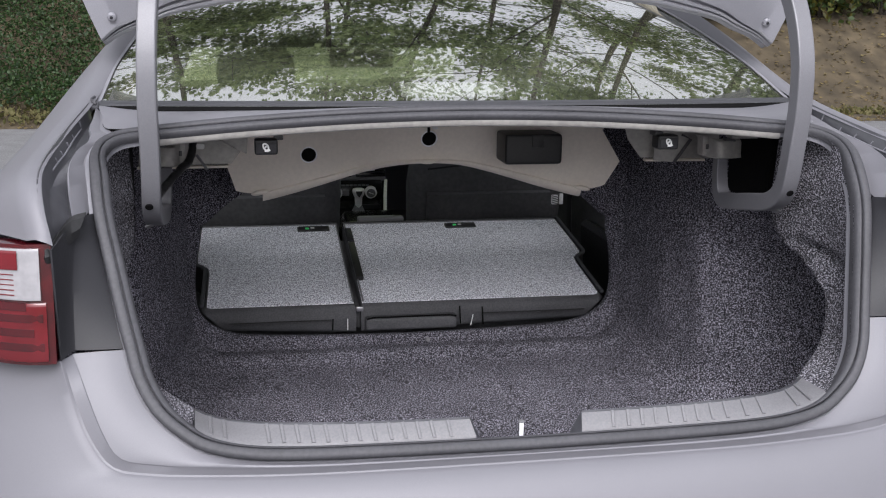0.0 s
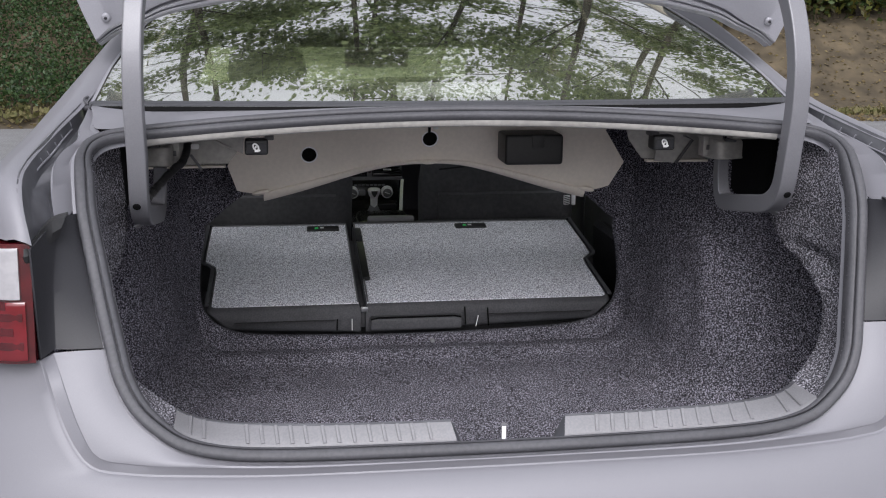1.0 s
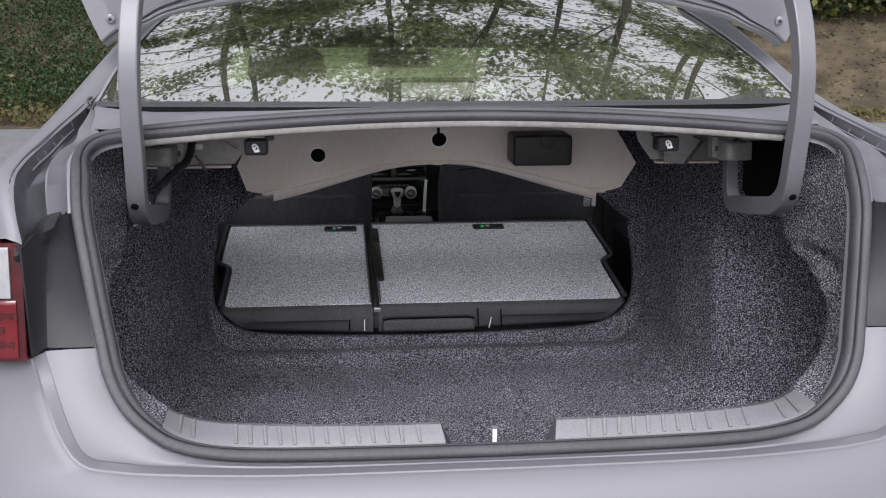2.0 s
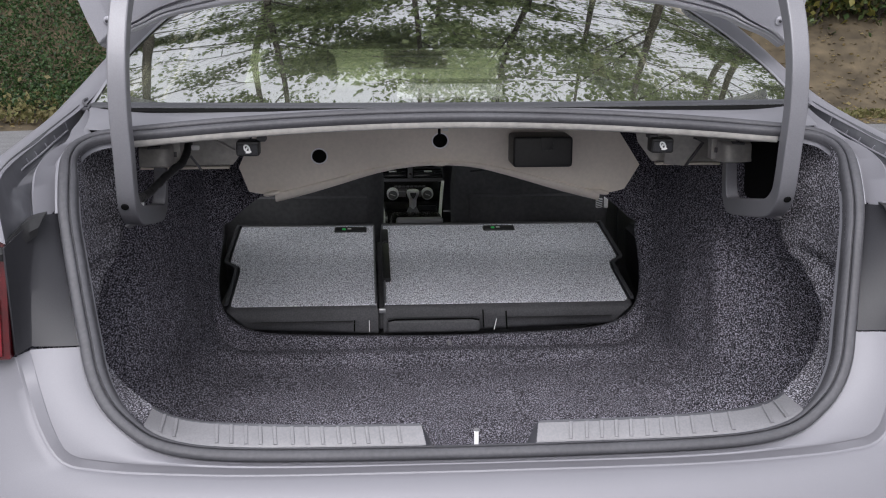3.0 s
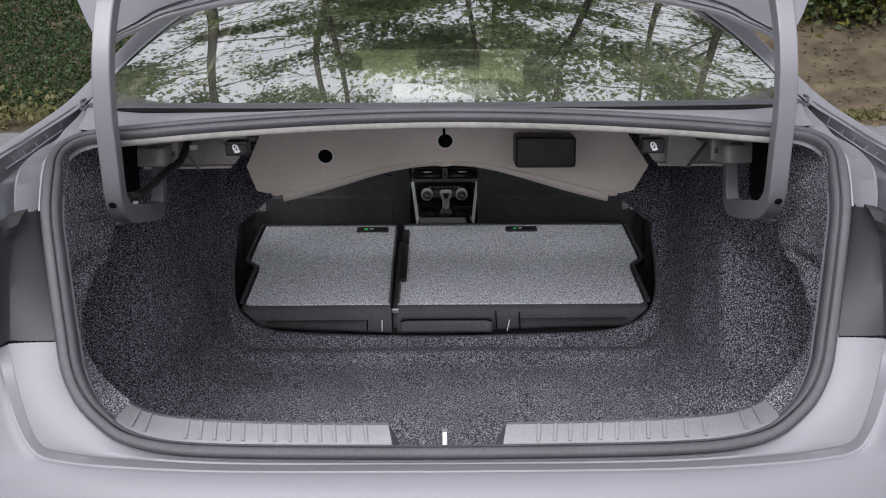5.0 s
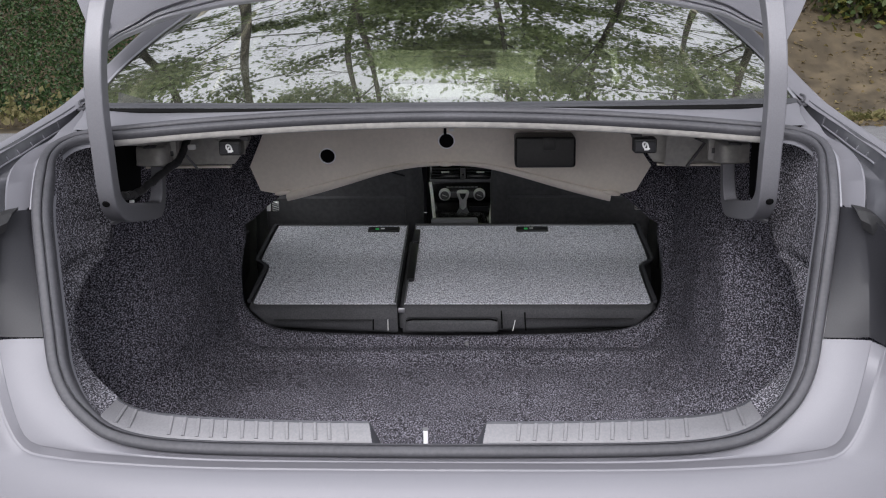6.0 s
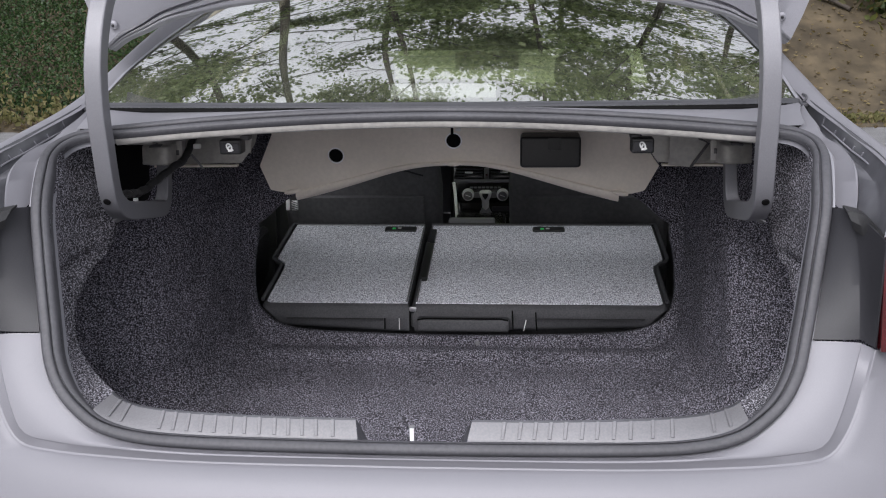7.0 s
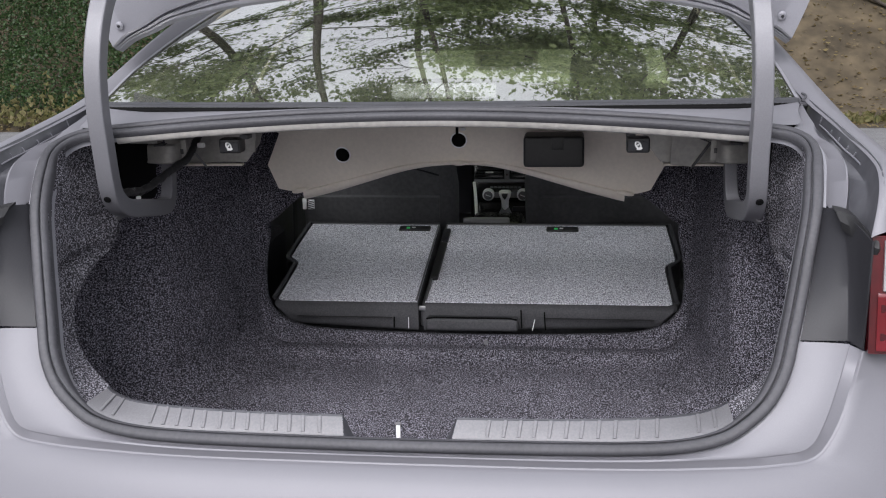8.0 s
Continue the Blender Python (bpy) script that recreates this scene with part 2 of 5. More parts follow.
def sweep(path, profile, side, closed=False, scale=None):
    """A closed profile (s, n) along a path; side: the direction of s, one or per point."""
    path = np.array(path, float)
    side = np.broadcast_to(np.array(side, float), path.shape)
    t = np.roll(path, -1, 0) - np.roll(path, 1, 0) if closed else np.gradient(path, axis=0)
    t /= np.linalg.norm(t, axis=1)[:, None]
    s = side - (side * t).sum(1)[:, None] * t
    s /= np.linalg.norm(s, axis=1)[:, None]
    n = np.cross(t, s)
    scale = np.ones(len(path)) if scale is None else scale
    rows = [[p + k * (a * si + b * ni) for a, b in profile] for p, si, ni, k in zip(path, s, n, scale)]
    if closed:
        rows.append(rows[0])
    return grid(rows, True, not closed)


def tube(path, r, n=10):
    path = np.array(path, float)
    ring = [(r * np.cos(t), r * np.sin(t)) for t in np.linspace(0, 2 * np.pi, n, endpoint=False)]
    return sweep(path, ring, (0.31, 0.52, 0.79))


def rounded(w, h, r, n=4):
    """A rounded rectangle as a profile, centred."""
    out = []
    for cx, cy, a in ((w / 2 - r, h / 2 - r, 0), (-w / 2 + r, h / 2 - r, 90), (-w / 2 + r, -h / 2 + r, 180), (w / 2 - r, -h / 2 + r, 270)):
        out += [(cx + r * math.cos(radians(a + 90 * i / n)), cy + r * math.sin(radians(a + 90 * i / n))) for i in range(n + 1)]
    return out


def sheet(outline, thick, place, holes=()):
    """A flat plate with holes: outline in (a, b); place(a, b, d) gives the point at depth d."""
    bm = bmesh.new()
    edges = []
    for ring in (outline, *holes):
        vs = [bm.verts.new((a, b, 0)) for a, b in ring]
        edges += [bm.edges.new((vs[i], vs[(i + 1) % len(vs)])) for i in range(len(vs))]
    bmesh.ops.triangle_fill(bm, use_beauty=True, use_dissolve=False, edges=edges, normal=(0, 0, 1))
    ext = bmesh.ops.extrude_face_region(bm, geom=bm.faces[:])
    for v in [g for g in ext["geom"] if isinstance(g, bmesh.types.BMVert)]:
        v.co.z = thick
    bmesh.ops.recalc_face_normals(bm, faces=bm.faces[:])
    for v in bm.verts:
        v.co = place(*v.co)
    return from_bm(bm)


def circle(x, y, r, n=24):
    return [(x + r * math.cos(2 * math.pi * i / n), y + r * math.sin(2 * math.pi * i / n)) for i in range(n)]


def part(name, geo, mat, parent=None, label="", smooth=35.0, thick=0.0):
    """Links a shape as one mesh object under its thing."""
    me = bpy.data.meshes.new(name)
    me.from_pydata(np.array(geo[0]).tolist(), [], geo[1])
    me.update()
    if thick:
        bm = bmesh.new()
        bm.from_mesh(me)
        bmesh.ops.recalc_face_normals(bm, faces=bm.faces[:])
        bmesh.ops.solidify(bm, geom=bm.faces[:], thickness=thick)
        bm.to_mesh(me)
        bm.free()
    me.materials.append(mat)
    me.polygons.foreach_set("use_smooth", [True] * len(me.polygons))
    me.set_sharp_from_angle(angle=radians(smooth))
    ob = new(name, me)
    if parent:
        ob.parent = parent
    if label:
        tagged(ob, label)
    return ob


def thing(name, label, category, at=(0, 0, 0), group="", kind=""):
    return tagged(new(name), label, category, group, kind)


def both(name, geo, mat, parent, label="", smooth=35.0, thick=0.0):
    """A part and its mirror image."""
    return [part(name, g, mat, parent, label, smooth, thick) for g in (geo, mirror(geo))]


def flip(points):
    return np.array(points, float) * (-1, 1, 1)


# ---- ground ----
def bank_height(x, y):
    edge = 10.2 + 0.25 * math.sin(x * 0.5) + 0.06 * x
    rise = max(0.0, y - edge)
    steep = 0.62 if x < 2 else 0.50
    h = steep * rise * (1 - math.exp(-rise / 1.2))
    h = min(h, 9 + 0.05 * rise)
    return h + (0.22 * noise.noise((x * 0.35, y * 0.35, 3)) + 0.08 * noise.noise((x * 1.3, y * 1.3, 7))) * min(1, rise / 1.5)


xs = np.concatenate([np.linspace(-1500, -60, 6), np.linspace(-40, 40, 90), np.linspace(60, 1500, 6)])
ys = np.concatenate([[-1500, -300, -60, -20, -8, 0, 5, 8], np.linspace(9.5, 34, 60), [50, 120, 400, 1500]])
ground = part("ground", grid([[(x, y, bank_height(x, y) - (0.012 if y < 10 else 0)) for x in xs] for y in ys]), SOIL)
tagged(ground, "brown leaf-strewn earth rising into a wooded bank", "ground", kind="structure")
road = part("road", grid([[(x, y, 0.0 - 0.02 * (abs(y - 1) > 9)) for x in np.linspace(-60, 60, 41)] for y in (-9, -5, 0, 5, 9.2, 10.0)]), ASPHALT)
tagged(road, "worn grey asphalt road surface under the car", "road", kind="structure")

# ---- car ----
car = thing("car", "silver four-door saloon with its boot lid standing open", "car")

# the boot opening, right half from the sill's middle to the top's middle
HALF = [(0, -0.012, 0.680), (0.20, -0.011, 0.681), (0.33, -0.009, 0.683), (0.41, -0.006, 0.688), (0.470, 0.002, 0.700), (0.508, 0.014, 0.720), (0.543, 0.031, 0.750), (0.567, 0.053, 0.790),
        (0.582, 0.082, 0.838), (0.594, 0.107, 0.880), (0.609, 0.14, 0.941), (0.625, 0.18, 1.005), (0.634, 0.23, 1.058), (0.638, 0.275, 1.084), (0.630, 0.325, 1.099),
        (0.597, 0.36, 1.110), (0.52, 0.380, 1.1175), (0.39, 0.394, 1.1275), (0.2, 0.403, 1.1375), (0, 0.406, 1.1415)]
LOOP = curve(HALF + [(-x, y, z) for x, y, z in HALF[-2:0:-1]], 240, True)
MID = V(0, 0.2, 0.9)
T = np.roll(LOOP, -1, 0) - np.roll(LOOP, 1, 0)
T /= np.linalg.norm(T, axis=1)[:, None]
OUT = LOOP - MID
OUT -= (OUT * T).sum(1)[:, None] * T
OUT /= np.linalg.norm(OUT, axis=1)[:, None]
NRM = np.cross(OUT, T)


def ring(o, n, pick=None):
    k = np.interp(LOOP[:, 2], [0.0, 1.06, 1.10, 2], [1, 1, 0.72, 0.72])[:, None]
    # along the sill the inner lip is squeezed and sits lower
    flat = np.interp(LOOP[:, 2], [0.0, 0.69, 0.76, 2], [1, 1, 0, 0])[:, None]
    if o < -0.0155:
        # along the top it is broad and turned up
        broad = np.interp(LOOP[:, 2], [0.0, 1.085, 1.112, 2], [0, 0, 1, 1])[:, None] * (LOOP[:, 1] > 0.3)[:, None]
        o, n = -0.0155 + (o + 0.0155) * (1 - 0.45 * flat + 0.6 * broad), n - 0.0035 * flat + 0.012 * broad * (-0.0155 - o) / 0.0155
    r = LOOP + k * o * OUT + k * n * NRM
    return r if pick is None else r[pick]


if NRM[0] @ V(0, -1, 1) < 0:
    NRM = -NRM
SEAL = [(0.000, -0.006), (0.001, 0.000), (-0.0005, 0.0045), (-0.004, 0.0065), (-0.0115, 0.0068), (-0.0142, 0.0050), (-0.0150, -0.001), (-0.0160, -0.001), (-0.0167, 0.0040), (-0.0186, 0.0055),
        (-0.0232, 0.0044), (-0.0262, 0.000), (-0.0282, -0.008), (-0.0290, -0.016), (-0.012, -0.018)]
seal_geo = grid([ring(o, n) for o, n in SEAL + SEAL[:1]], True)
part("boot_seal", seal_geo, RUBBER, car, "dark grey double-lipped rubber weather seal", 50)

# painted flange that the seal is clipped to
part("seal_flange", grid([ring(0.006, -0.010), ring(-0.012, -0.012), ring(-0.026, -0.016), ring(-0.030, -0.030)], True), PAINT_IN, car, "painted steel flange behind the seal", 50)

n_all = len(LOOP)
right = [i for i in range(n_all) if LOOP[i][0] >= 0 and i <= n_all // 2]
low = [i for i in right if LOOP[i][2] < 0.829]
mid_side = [i for i in right if 0.829 <= LOOP[i][2] < 1.012 and LOOP[i][1] < 0.3]
upper = [i for i in right if LOOP[i][2] >= 1.012 and LOOP[i][0] > 0.60]

# lower surround, recessed step and rear bumper
CREASE = curve([(0, -0.020, 0.6735), (0.30, -0.018, 0.674), (0.46, -0.010, 0.680), (0.545, 0.0, 0.686), (0.587, 0.006, 0.695), (0.608, 0.018, 0.724), (0.629, 0.041, 0.773), (0.651, 0.0755, 0.828)], 60)
STEP = curve([(0, -0.0175, 0.6600), (0.304, -0.0155, 0.6610), (0.466, -0.0085, 0.6650), (0.552, -0.001, 0.6700), (0.600, 0.009, 0.6790), (0.6295, 0.025, 0.7151), (0.6495, 0.044, 0.7636), (0.665, 0.056, 0.824)], 60)


def whole(half):
    """A right half from the middle outwards, with its mirror."""
    half = np.array(half)
    return np.vstack([flip(half[::-1])[:-1], half])


side_all = np.array([p for p in ring(0.003, -0.006, right) if p[1] < 0.3])
SPLIT = np.array([np.interp(0.8285, side_all[:, 2], side_all[:, k]) for k in range(3)])
inner_low = curve(np.vstack([ring(0.003, -0.006, low)[:-1], SPLIT]), 60)
inner_low[-1, 2] = CREASE[-1, 2] = 0.828
blend = [inner_low * (1 - s) + CREASE * s + V(0, -0.004, 0.002) * math.sin(math.pi * s) for s in (0, 0.15, 0.5, 0.85, 0.96, 1)]
part("lower_surround", grid([whole(r) for r in blend]), PAINT, car, "silver painted panel below the boot opening", 40)
round_step = [CREASE, CREASE * 0.93 + STEP * 0.07 + V(0, 0.001, -0.001), CREASE * 0.12 + STEP * 0.88 + V(0, 0.002, 0.0005), STEP]
part("step_flange", grid([whole(r) for r in round_step]), PAINT, car, "silver painted step between surround and bumper", 22)
far = curve([(0, -0.115, 0.40), (0.30, -0.11, 0.40), (0.55, -0.085, 0.42), (0.74, -0.02, 0.47), (0.84, 0.09, 0.58), (0.868, 0.18, 0.70), (0.872, 0.235, 0.815)], 60)
ctrl = np.array([s + (f - s) * V(0.55, 0.25, 0.04) + V(0, -0.040, 0.0) * (1 - (i / 59) ** 4) for i, (s, f) in enumerate(zip(STEP, far))])
rows = []
for s in np.linspace(0, 1, 14):
    b = (1 - s) ** 2 * STEP + 2 * s * (1 - s) * ctrl + s * s * far
    rows.append(b)
rows.insert(1, STEP * 0.985 + ctrl * 0.015 + V(0, -0.0015, 0))
under = far * V(1, 1, 0) + V(0, 0.06, 0.30)
part("rear_bumper", grid([whole(r) for r in rows + [np.minimum(under, far + V(0, 0.06, 0))]]), PAINT, car, "silver painted rear bumper cover", 50)

# grey plastic beside the opening and the tail lights
inner_mid = curve(np.vstack([SPLIT + V(0, 0, 0.001), ring(0.003, -0.006, mid_side)[1:]]), 24)
outer_mid = curve([(0.652, 0.080, 0.832), (0.653, 0.098, 0.90), (0.650, 0.118, 0.96), (0.645, 0.140, 1.014)], 24)
lamp_side = curve([(0.6655, 0.052, 0.828), (0.667, 0.052, 0.88), (0.668, 0.050, 0.94), (0.669, 0.050, 0.985)], 24)
panel_rows = [inner_mid + (outer_mid - inner_mid) * s + V(0, -0.003, 0) * math.sin(math.pi * s) for s in (0, 0.3, 0.7, 0.96)]
panel_rows += [outer_mid + V(0.002, -0.004, 0), outer_mid * 0.3 + lamp_side * 0.7, lamp_side]
for g in (grid(panel_rows), mirror(grid(panel_rows))):
    pocket = part("side_pocket_panel", g, POCKET, car, "dark grey plastic filler beside the tail light", 28, 0.003)
flap = [(0.632, 0.128, 1.014), (0.652, 0.105, 1.010), (0.668, 0.062, 0.990), (0.676, 0.052, 0.984)]
flap_low = [(0.640, 0.118, 0.988), (0.657, 0.094, 0.976), (0.668, 0.056, 0.966), (0.674, 0.050, 0.966)]
both("rubber_flap", grid([curve(np.array(flap) + V(0, 0.02, 0.004), 14), curve(flap, 14), curve(np.array(flap) * 0.4 + np.array(flap_low) * 0.6 + V(0, -0.006, 0.002), 14), curve(flap_low, 14)]),
     BLACK, car, "black rubber corner flap", 30, 0.004)

# tail lights: curved round the corner
def lamp_face(z0, z1, s0, s1, lift=0.0, n=18, m=8, ridges=0.0):
    base = curve([(0.668, 0.047, 0), (0.70, 0.046, 0), (0.75, 0.068, 0), (0.80, 0.110, 0), (0.84, 0.165, 0), (0.868, 0.25, 0)], 80)
    out = curve([(-0.4, -1, 0), (-0.1, -1, 0), (0.35, -0.93, 0), (0.6, -0.8, 0), (0.8, -0.6, 0), (0.98, -0.2, 0)], 80)
    rows = []
    for i in range(m):
        f = i / (m - 1)
        z = z0 + (z1 - z0) * f
        r = []
        for s in np.linspace(s0, s1, n):
            k = s * 79
            p = np.array([np.interp(k, range(80), base[:, c]) for c in range(3)])
            o = np.array([np.interp(k, range(80), out[:, c]) for c in range(3)])
            lean = V(0, 0.10 * (z - 0.9), 0)
            r.append(p + o * (lift + ridges * (i % 2)) + lean + V(0, 0, z))
        rows.append(r)
    edge = [[q + V(0, 0.03, 0) for q in rows[0]]] + rows + [[q + V(0, 0.03, 0) for q in rows[-1]]]
    edge = [[r[0] + V(0.0, 0.03, 0)] + list(r) + [r[-1] + V(-0.01, 0.03, 0)] for r in edge]
    return grid(edge)


for side in (1, -1):
    lamp = tagged(new("tail_light"), "red and clear tail light with a dark inner edge")
    lamp.parent = car

    def lens(name, geo, mat, label):
        part(name, geo if side > 0 else mirror(geo), mat, lamp, label, 40)

    lens("lamp_housing", lamp_face(0.826, 0.992, 0.0, 1.0, 0.0), LENS_D, "dark red lamp housing")
    lens("red_lens", lamp_face(0.831, 0.912, 0.035, 0.99, 0.004, 24, 17, 0.0016), LENS_R, "ribbed red lens")
    lens("clear_lens", lamp_face(0.916, 0.9865, 0.055, 0.99, 0.004, 20, 19, 0.0012), LENS_W, "clear reversing lamp lens with fine ribs")
    lens("upper_red_lens", lamp_face(0.958, 0.984, 0.15, 0.99, 0.0065, 14, 7, 0.001), LENS_R, "upper red lens")
    for z in (0.9225, 0.9295, 0.9365, 0.9435, 0.9505):
        lens("red_stripe", lamp_face(z, z + 0.0013, 0.17, 0.99, 0.006, 14, 2), LENS_R, "thin red stripe")
    for z, s0 in ((0.846, 0.05), (0.866, 0.09), (0.886, 0.05), (0.902, 0.12)):
        lens("dark_band", lamp_face(z, z + 0.011, s0, 0.99, 0.0060, 16, 2), LENS_D, "darker band in the red lens")

# gutter, quarter panels and rear pillars
EDGE = [(0.670, 0.048, 0.994), (0.682, 0.070, 1.040), (0.689, 0.105, 1.074), (0.692, 0.17, 1.088), (0.689, 0.30, 1.104), (0.680, 0.43, 1.122), (0.668, 0.515, 1.139)]
edge_q = curve(EDGE, 40)
inner_q = curve(ring(0.004, -0.008, upper), 40)
inner_q = inner_q if inner_q[0][2] < inner_q[-1][2] else inner_q[::-1]
base_in = curve([*inner_q[0:37:6], (0.618, 0.380, 1.110), (0.634, 0.42, 1.113), (0.640, 0.47, 1.122), (0.648, 0.515, 1.133)], 40)
gut = []
for s, d in ((0, 0.004), (0.10, 0.008), (0.38, 0.004), (0.42, 0.007), (0.47, 0.026), (0.76, 0.030), (0.83, 0.026), (0.93, 0.003), (0.97, -0.001), (1, 0)):
    gut.append(base_in * (1 - s) + edge_q * s + V(0, 0.3, -0.95) * d)
both("gutter_ledge", grid(gut[:4]), PAINT, car, "silver painted ledge beside the seal", 28)
both("rain_gutter", grid(gut[3:]), GUTTER, car, "dull grey rain gutter with pressed steps", 28)


def on_gutter(k, s, d):
    """A point of the gutter's outer slope, k along it and s across, d above it."""
    return base_in[k] * (1 - s) + edge_q[k] * s + V(0, 0.3, -0.95) * (0.026 - 0.23 * (s - 0.83) - d)


ladder = [on_gutter(33, 0.925, 0.001), on_gutter(33, 0.87, 0.001)] + [on_gutter(k, 0.845, 0.001) for k in range(33, 13, -1)]
both("gutter_rail", tube(ladder, 0.0016, 6), PAINT_IN, car, "raised edge pressed in the gutter")
for k in (28, 24, 20, 17):
    both("gutter_rib", tube(np.array([on_gutter(k, 0.845, 0.001), on_gutter(k, 0.862, 0.001), on_gutter(k, 0.882, 0.001)]), 0.0013, 6), PAINT_IN, car)

PILLAR = [*EDGE, (0.652, 0.62, 1.171), (0.620, 0.80, 1.239), (0.578, 0.98, 1.300), (0.538, 1.16, 1.353)]
CREST = [(0.700, 0.062, 0.996), (0.716, 0.09, 1.040), (0.722, 0.125, 1.068), (0.722, 0.19, 1.082), (0.712, 0.31, 1.102), (0.700, 0.44, 1.124), (0.692, 0.53, 1.142), (0.683, 0.63, 1.170), (0.638, 0.81, 1.252),
         (0.594, 0.985, 1.322), (0.560, 1.16, 1.384)]
FLANK = [(0.868, 0.25, 0.996), (0.870, 0.27, 0.985), (0.870, 0.31, 0.965), (0.866, 0.40, 0.965), (0.860, 0.52, 0.975), (0.856, 0.63, 0.985), (0.852, 0.70, 0.990), (0.845, 0.80, 1.0), (0.82, 0.92, 1.03),
         (0.79, 1.05, 1.07), (0.76, 1.20, 1.10)]
P, C, W = curve(PILLAR, 70), curve(CREST, 70), curve(FLANK, 70)
q_rows = [P + V(-0.006, 0.002, -0.004), P, P * 0.5 + C * 0.5 + V(0.002, -0.002, 0.004), C]
for s in (0.2, 0.45, 0.7, 0.9, 1):
    bulge = (0.012 * math.sin(math.pi * s) * np.clip(np.arange(70) / 8, 0, 1))[:, None]
    q_rows.append(C * (1 - s) + W * s + V(0.5, -0.15, 0.75) * bulge)
q_rows.append(W + V(0.005, 0.01, -0.05))
both("quarter_panel", grid(q_rows), PAINT, car, "silver painted rear wing and roof pillar", 50)

# strip between the boot opening and the rear window
top_seal = [i for i in right if LOOP[i][0] < 0.60 and LOOP[i][2] > 1.0]
ts = curve(ring(0.004, -0.008, top_seal)[::-1], 40)
WB = [(0, 0.505, 1.133), (0.25, 0.508, 1.133), (0.45, 0.518, 1.133), (0.60, 0.532, 1.134), (0.658, 0.545, 1.136)]
wb = curve(WB, 40)
corner = curve([ts[-1], inner_q[-2], (0.625, 0.36, 1.104)], 6)
bs = curve([*ts[:37:4], (0.618, 0.380, 1.110), (0.634, 0.42, 1.113), (0.640, 0.47, 1.122)], 40)
fade = (1 - np.linspace(0, 1, 40) ** 5)[:, None]
deck_rows = [bs, bs * 0.92 + wb * 0.08 + V(0, 0, 0.0015) * fade, bs * 0.55 + wb * 0.45 + V(0, 0, 0.001) * fade, bs * 0.2 + wb * 0.8 + V(0, 0, -0.004) * fade, wb + V(0, -0.006, -0.016) * fade]
part("boot_deck_strip", grid([whole(r) for r in deck_rows]), PAINT, car, "silver painted strip below the rear window", 40)

both("window_corner_clip", join(block((0.016, 0.022, 0.006), (0.660, 0.526, 1.1330), 0.002, (14, 0, 0)), tube(curve([(0.656, 0.520, 1.137), (0.662, 0.524, 1.142), (0.664, 0.535, 1.146), (0.660, 0.545, 1.148)], 10), 0.0022, 8)), RUBBER, car, "grey clip closing the window corner")
# rear window
SLOPE = math.tan(radians(23))
def pane_row(s, inset=0.0, drop=0.0):
    """A row of the glass at s from bottom to top."""
    y0 = 0.505 + 0.72 * s
    z0 = 1.134 + 0.72 * s * SLOPE - 0.035 * s * s + 0.006 * math.sin(math.pi * s)
    hw = np.interp(s, [0, 0.2, 0.45, 0.7, 1], [0.656, 0.640, 0.600, 0.553, 0.512]) - inset
    out = []
    for u in np.linspace(-1, 1, 41):
        out.append((hw * u, y0 + 0.040 * u * u, z0 - 0.012 * (1 - s) * 0 - 0.030 * s * u**2 - drop))
    return out


window = part("rear_window", grid([pane_row(s) for s in np.linspace(0.0, 1, 22)]), PANE, car, "curved tinted rear window glass", 60, 0.004)
window.visible_shadow = False
part("window_rubber", grid([np.array(pane_row(0)) + V(0, -0.012, -0.001), np.array(pane_row(0)) + V(0, -0.007, 0.0035), np.array(pane_row(0.004)) + V(0, 0, 0.004), np.array(pane_row(0.012)) + V(0, 0, 0.003)]), WIN_RUBBER, car, "black rubber strip along the glass", 40)
part("window_gasket", grid([np.array(pane_row(0)) + V(0, -0.019, -0.016), np.array(pane_row(0)) + V(0, -0.018, -0.0065), np.array(pane_row(0)) + V(0, -0.0125, -0.0015)]), MATT_BLACK, car, "black gasket in front of the glass", 40)
for sgn in (1, -1):
    strip = [[np.array(pane_row(s, i)[40 if sgn > 0 else 0]) + V(sgn * dx, 0, dz) for s in np.linspace(0, 1, 22)] for i, dx, dz in ((0, 0.004, -0.006), (0, 0.003, 0.003), (0.001, 0, 0.004), (0.005, 0, 0.003))]
    part("window_side_trim", grid(strip), PAINT_IN, car, "thin painted trim along the glass", 40)
for k in range(11):
    s = 0.20 + 0.068 * k
    part("defroster_line", tube(np.array(pane_row(s, 0.05, 0.004)), 0.0005, 4), DIM, car)

# roof and the hidden rest of the shell
roof = [[(x, y, 1.455 - 0.05 * (x / 0.56) ** 2 - 0.05 * ((y - 2.0) / 0.9) ** 2) for x in np.linspace(-0.58, 0.58, 15)] for y in np.linspace(1.17, 2.75, 12)]
part("roof", grid(roof), PAINT, car, "silver painted roof", 60, 0.012)
part("headliner", grid([[(x * 0.97, y, z - 0.03) for x, y, z in r] for r in roof]), CREAM, car, "cream cloth headliner", 60, 0.006)
side_low = [(0.868, 0.3), (0.885, 0.9), (0.895, 1.8), (0.89, 2.7), (0.86, 3.6), (0.74, 4.2)]
SL = curve([(x, y, 0) for x, y in side_low], 40)
both("body_side", grid([SL * V(0.80, 1, 0) + V(0, 0, 0.20), SL + V(0, 0, 0.24), SL + V(0, 0, 0.62), SL * V(0.985, 1, 0) + V(0, 0, 0.99)]), PAINT, car, "silver painted door side", 50, 0.02)
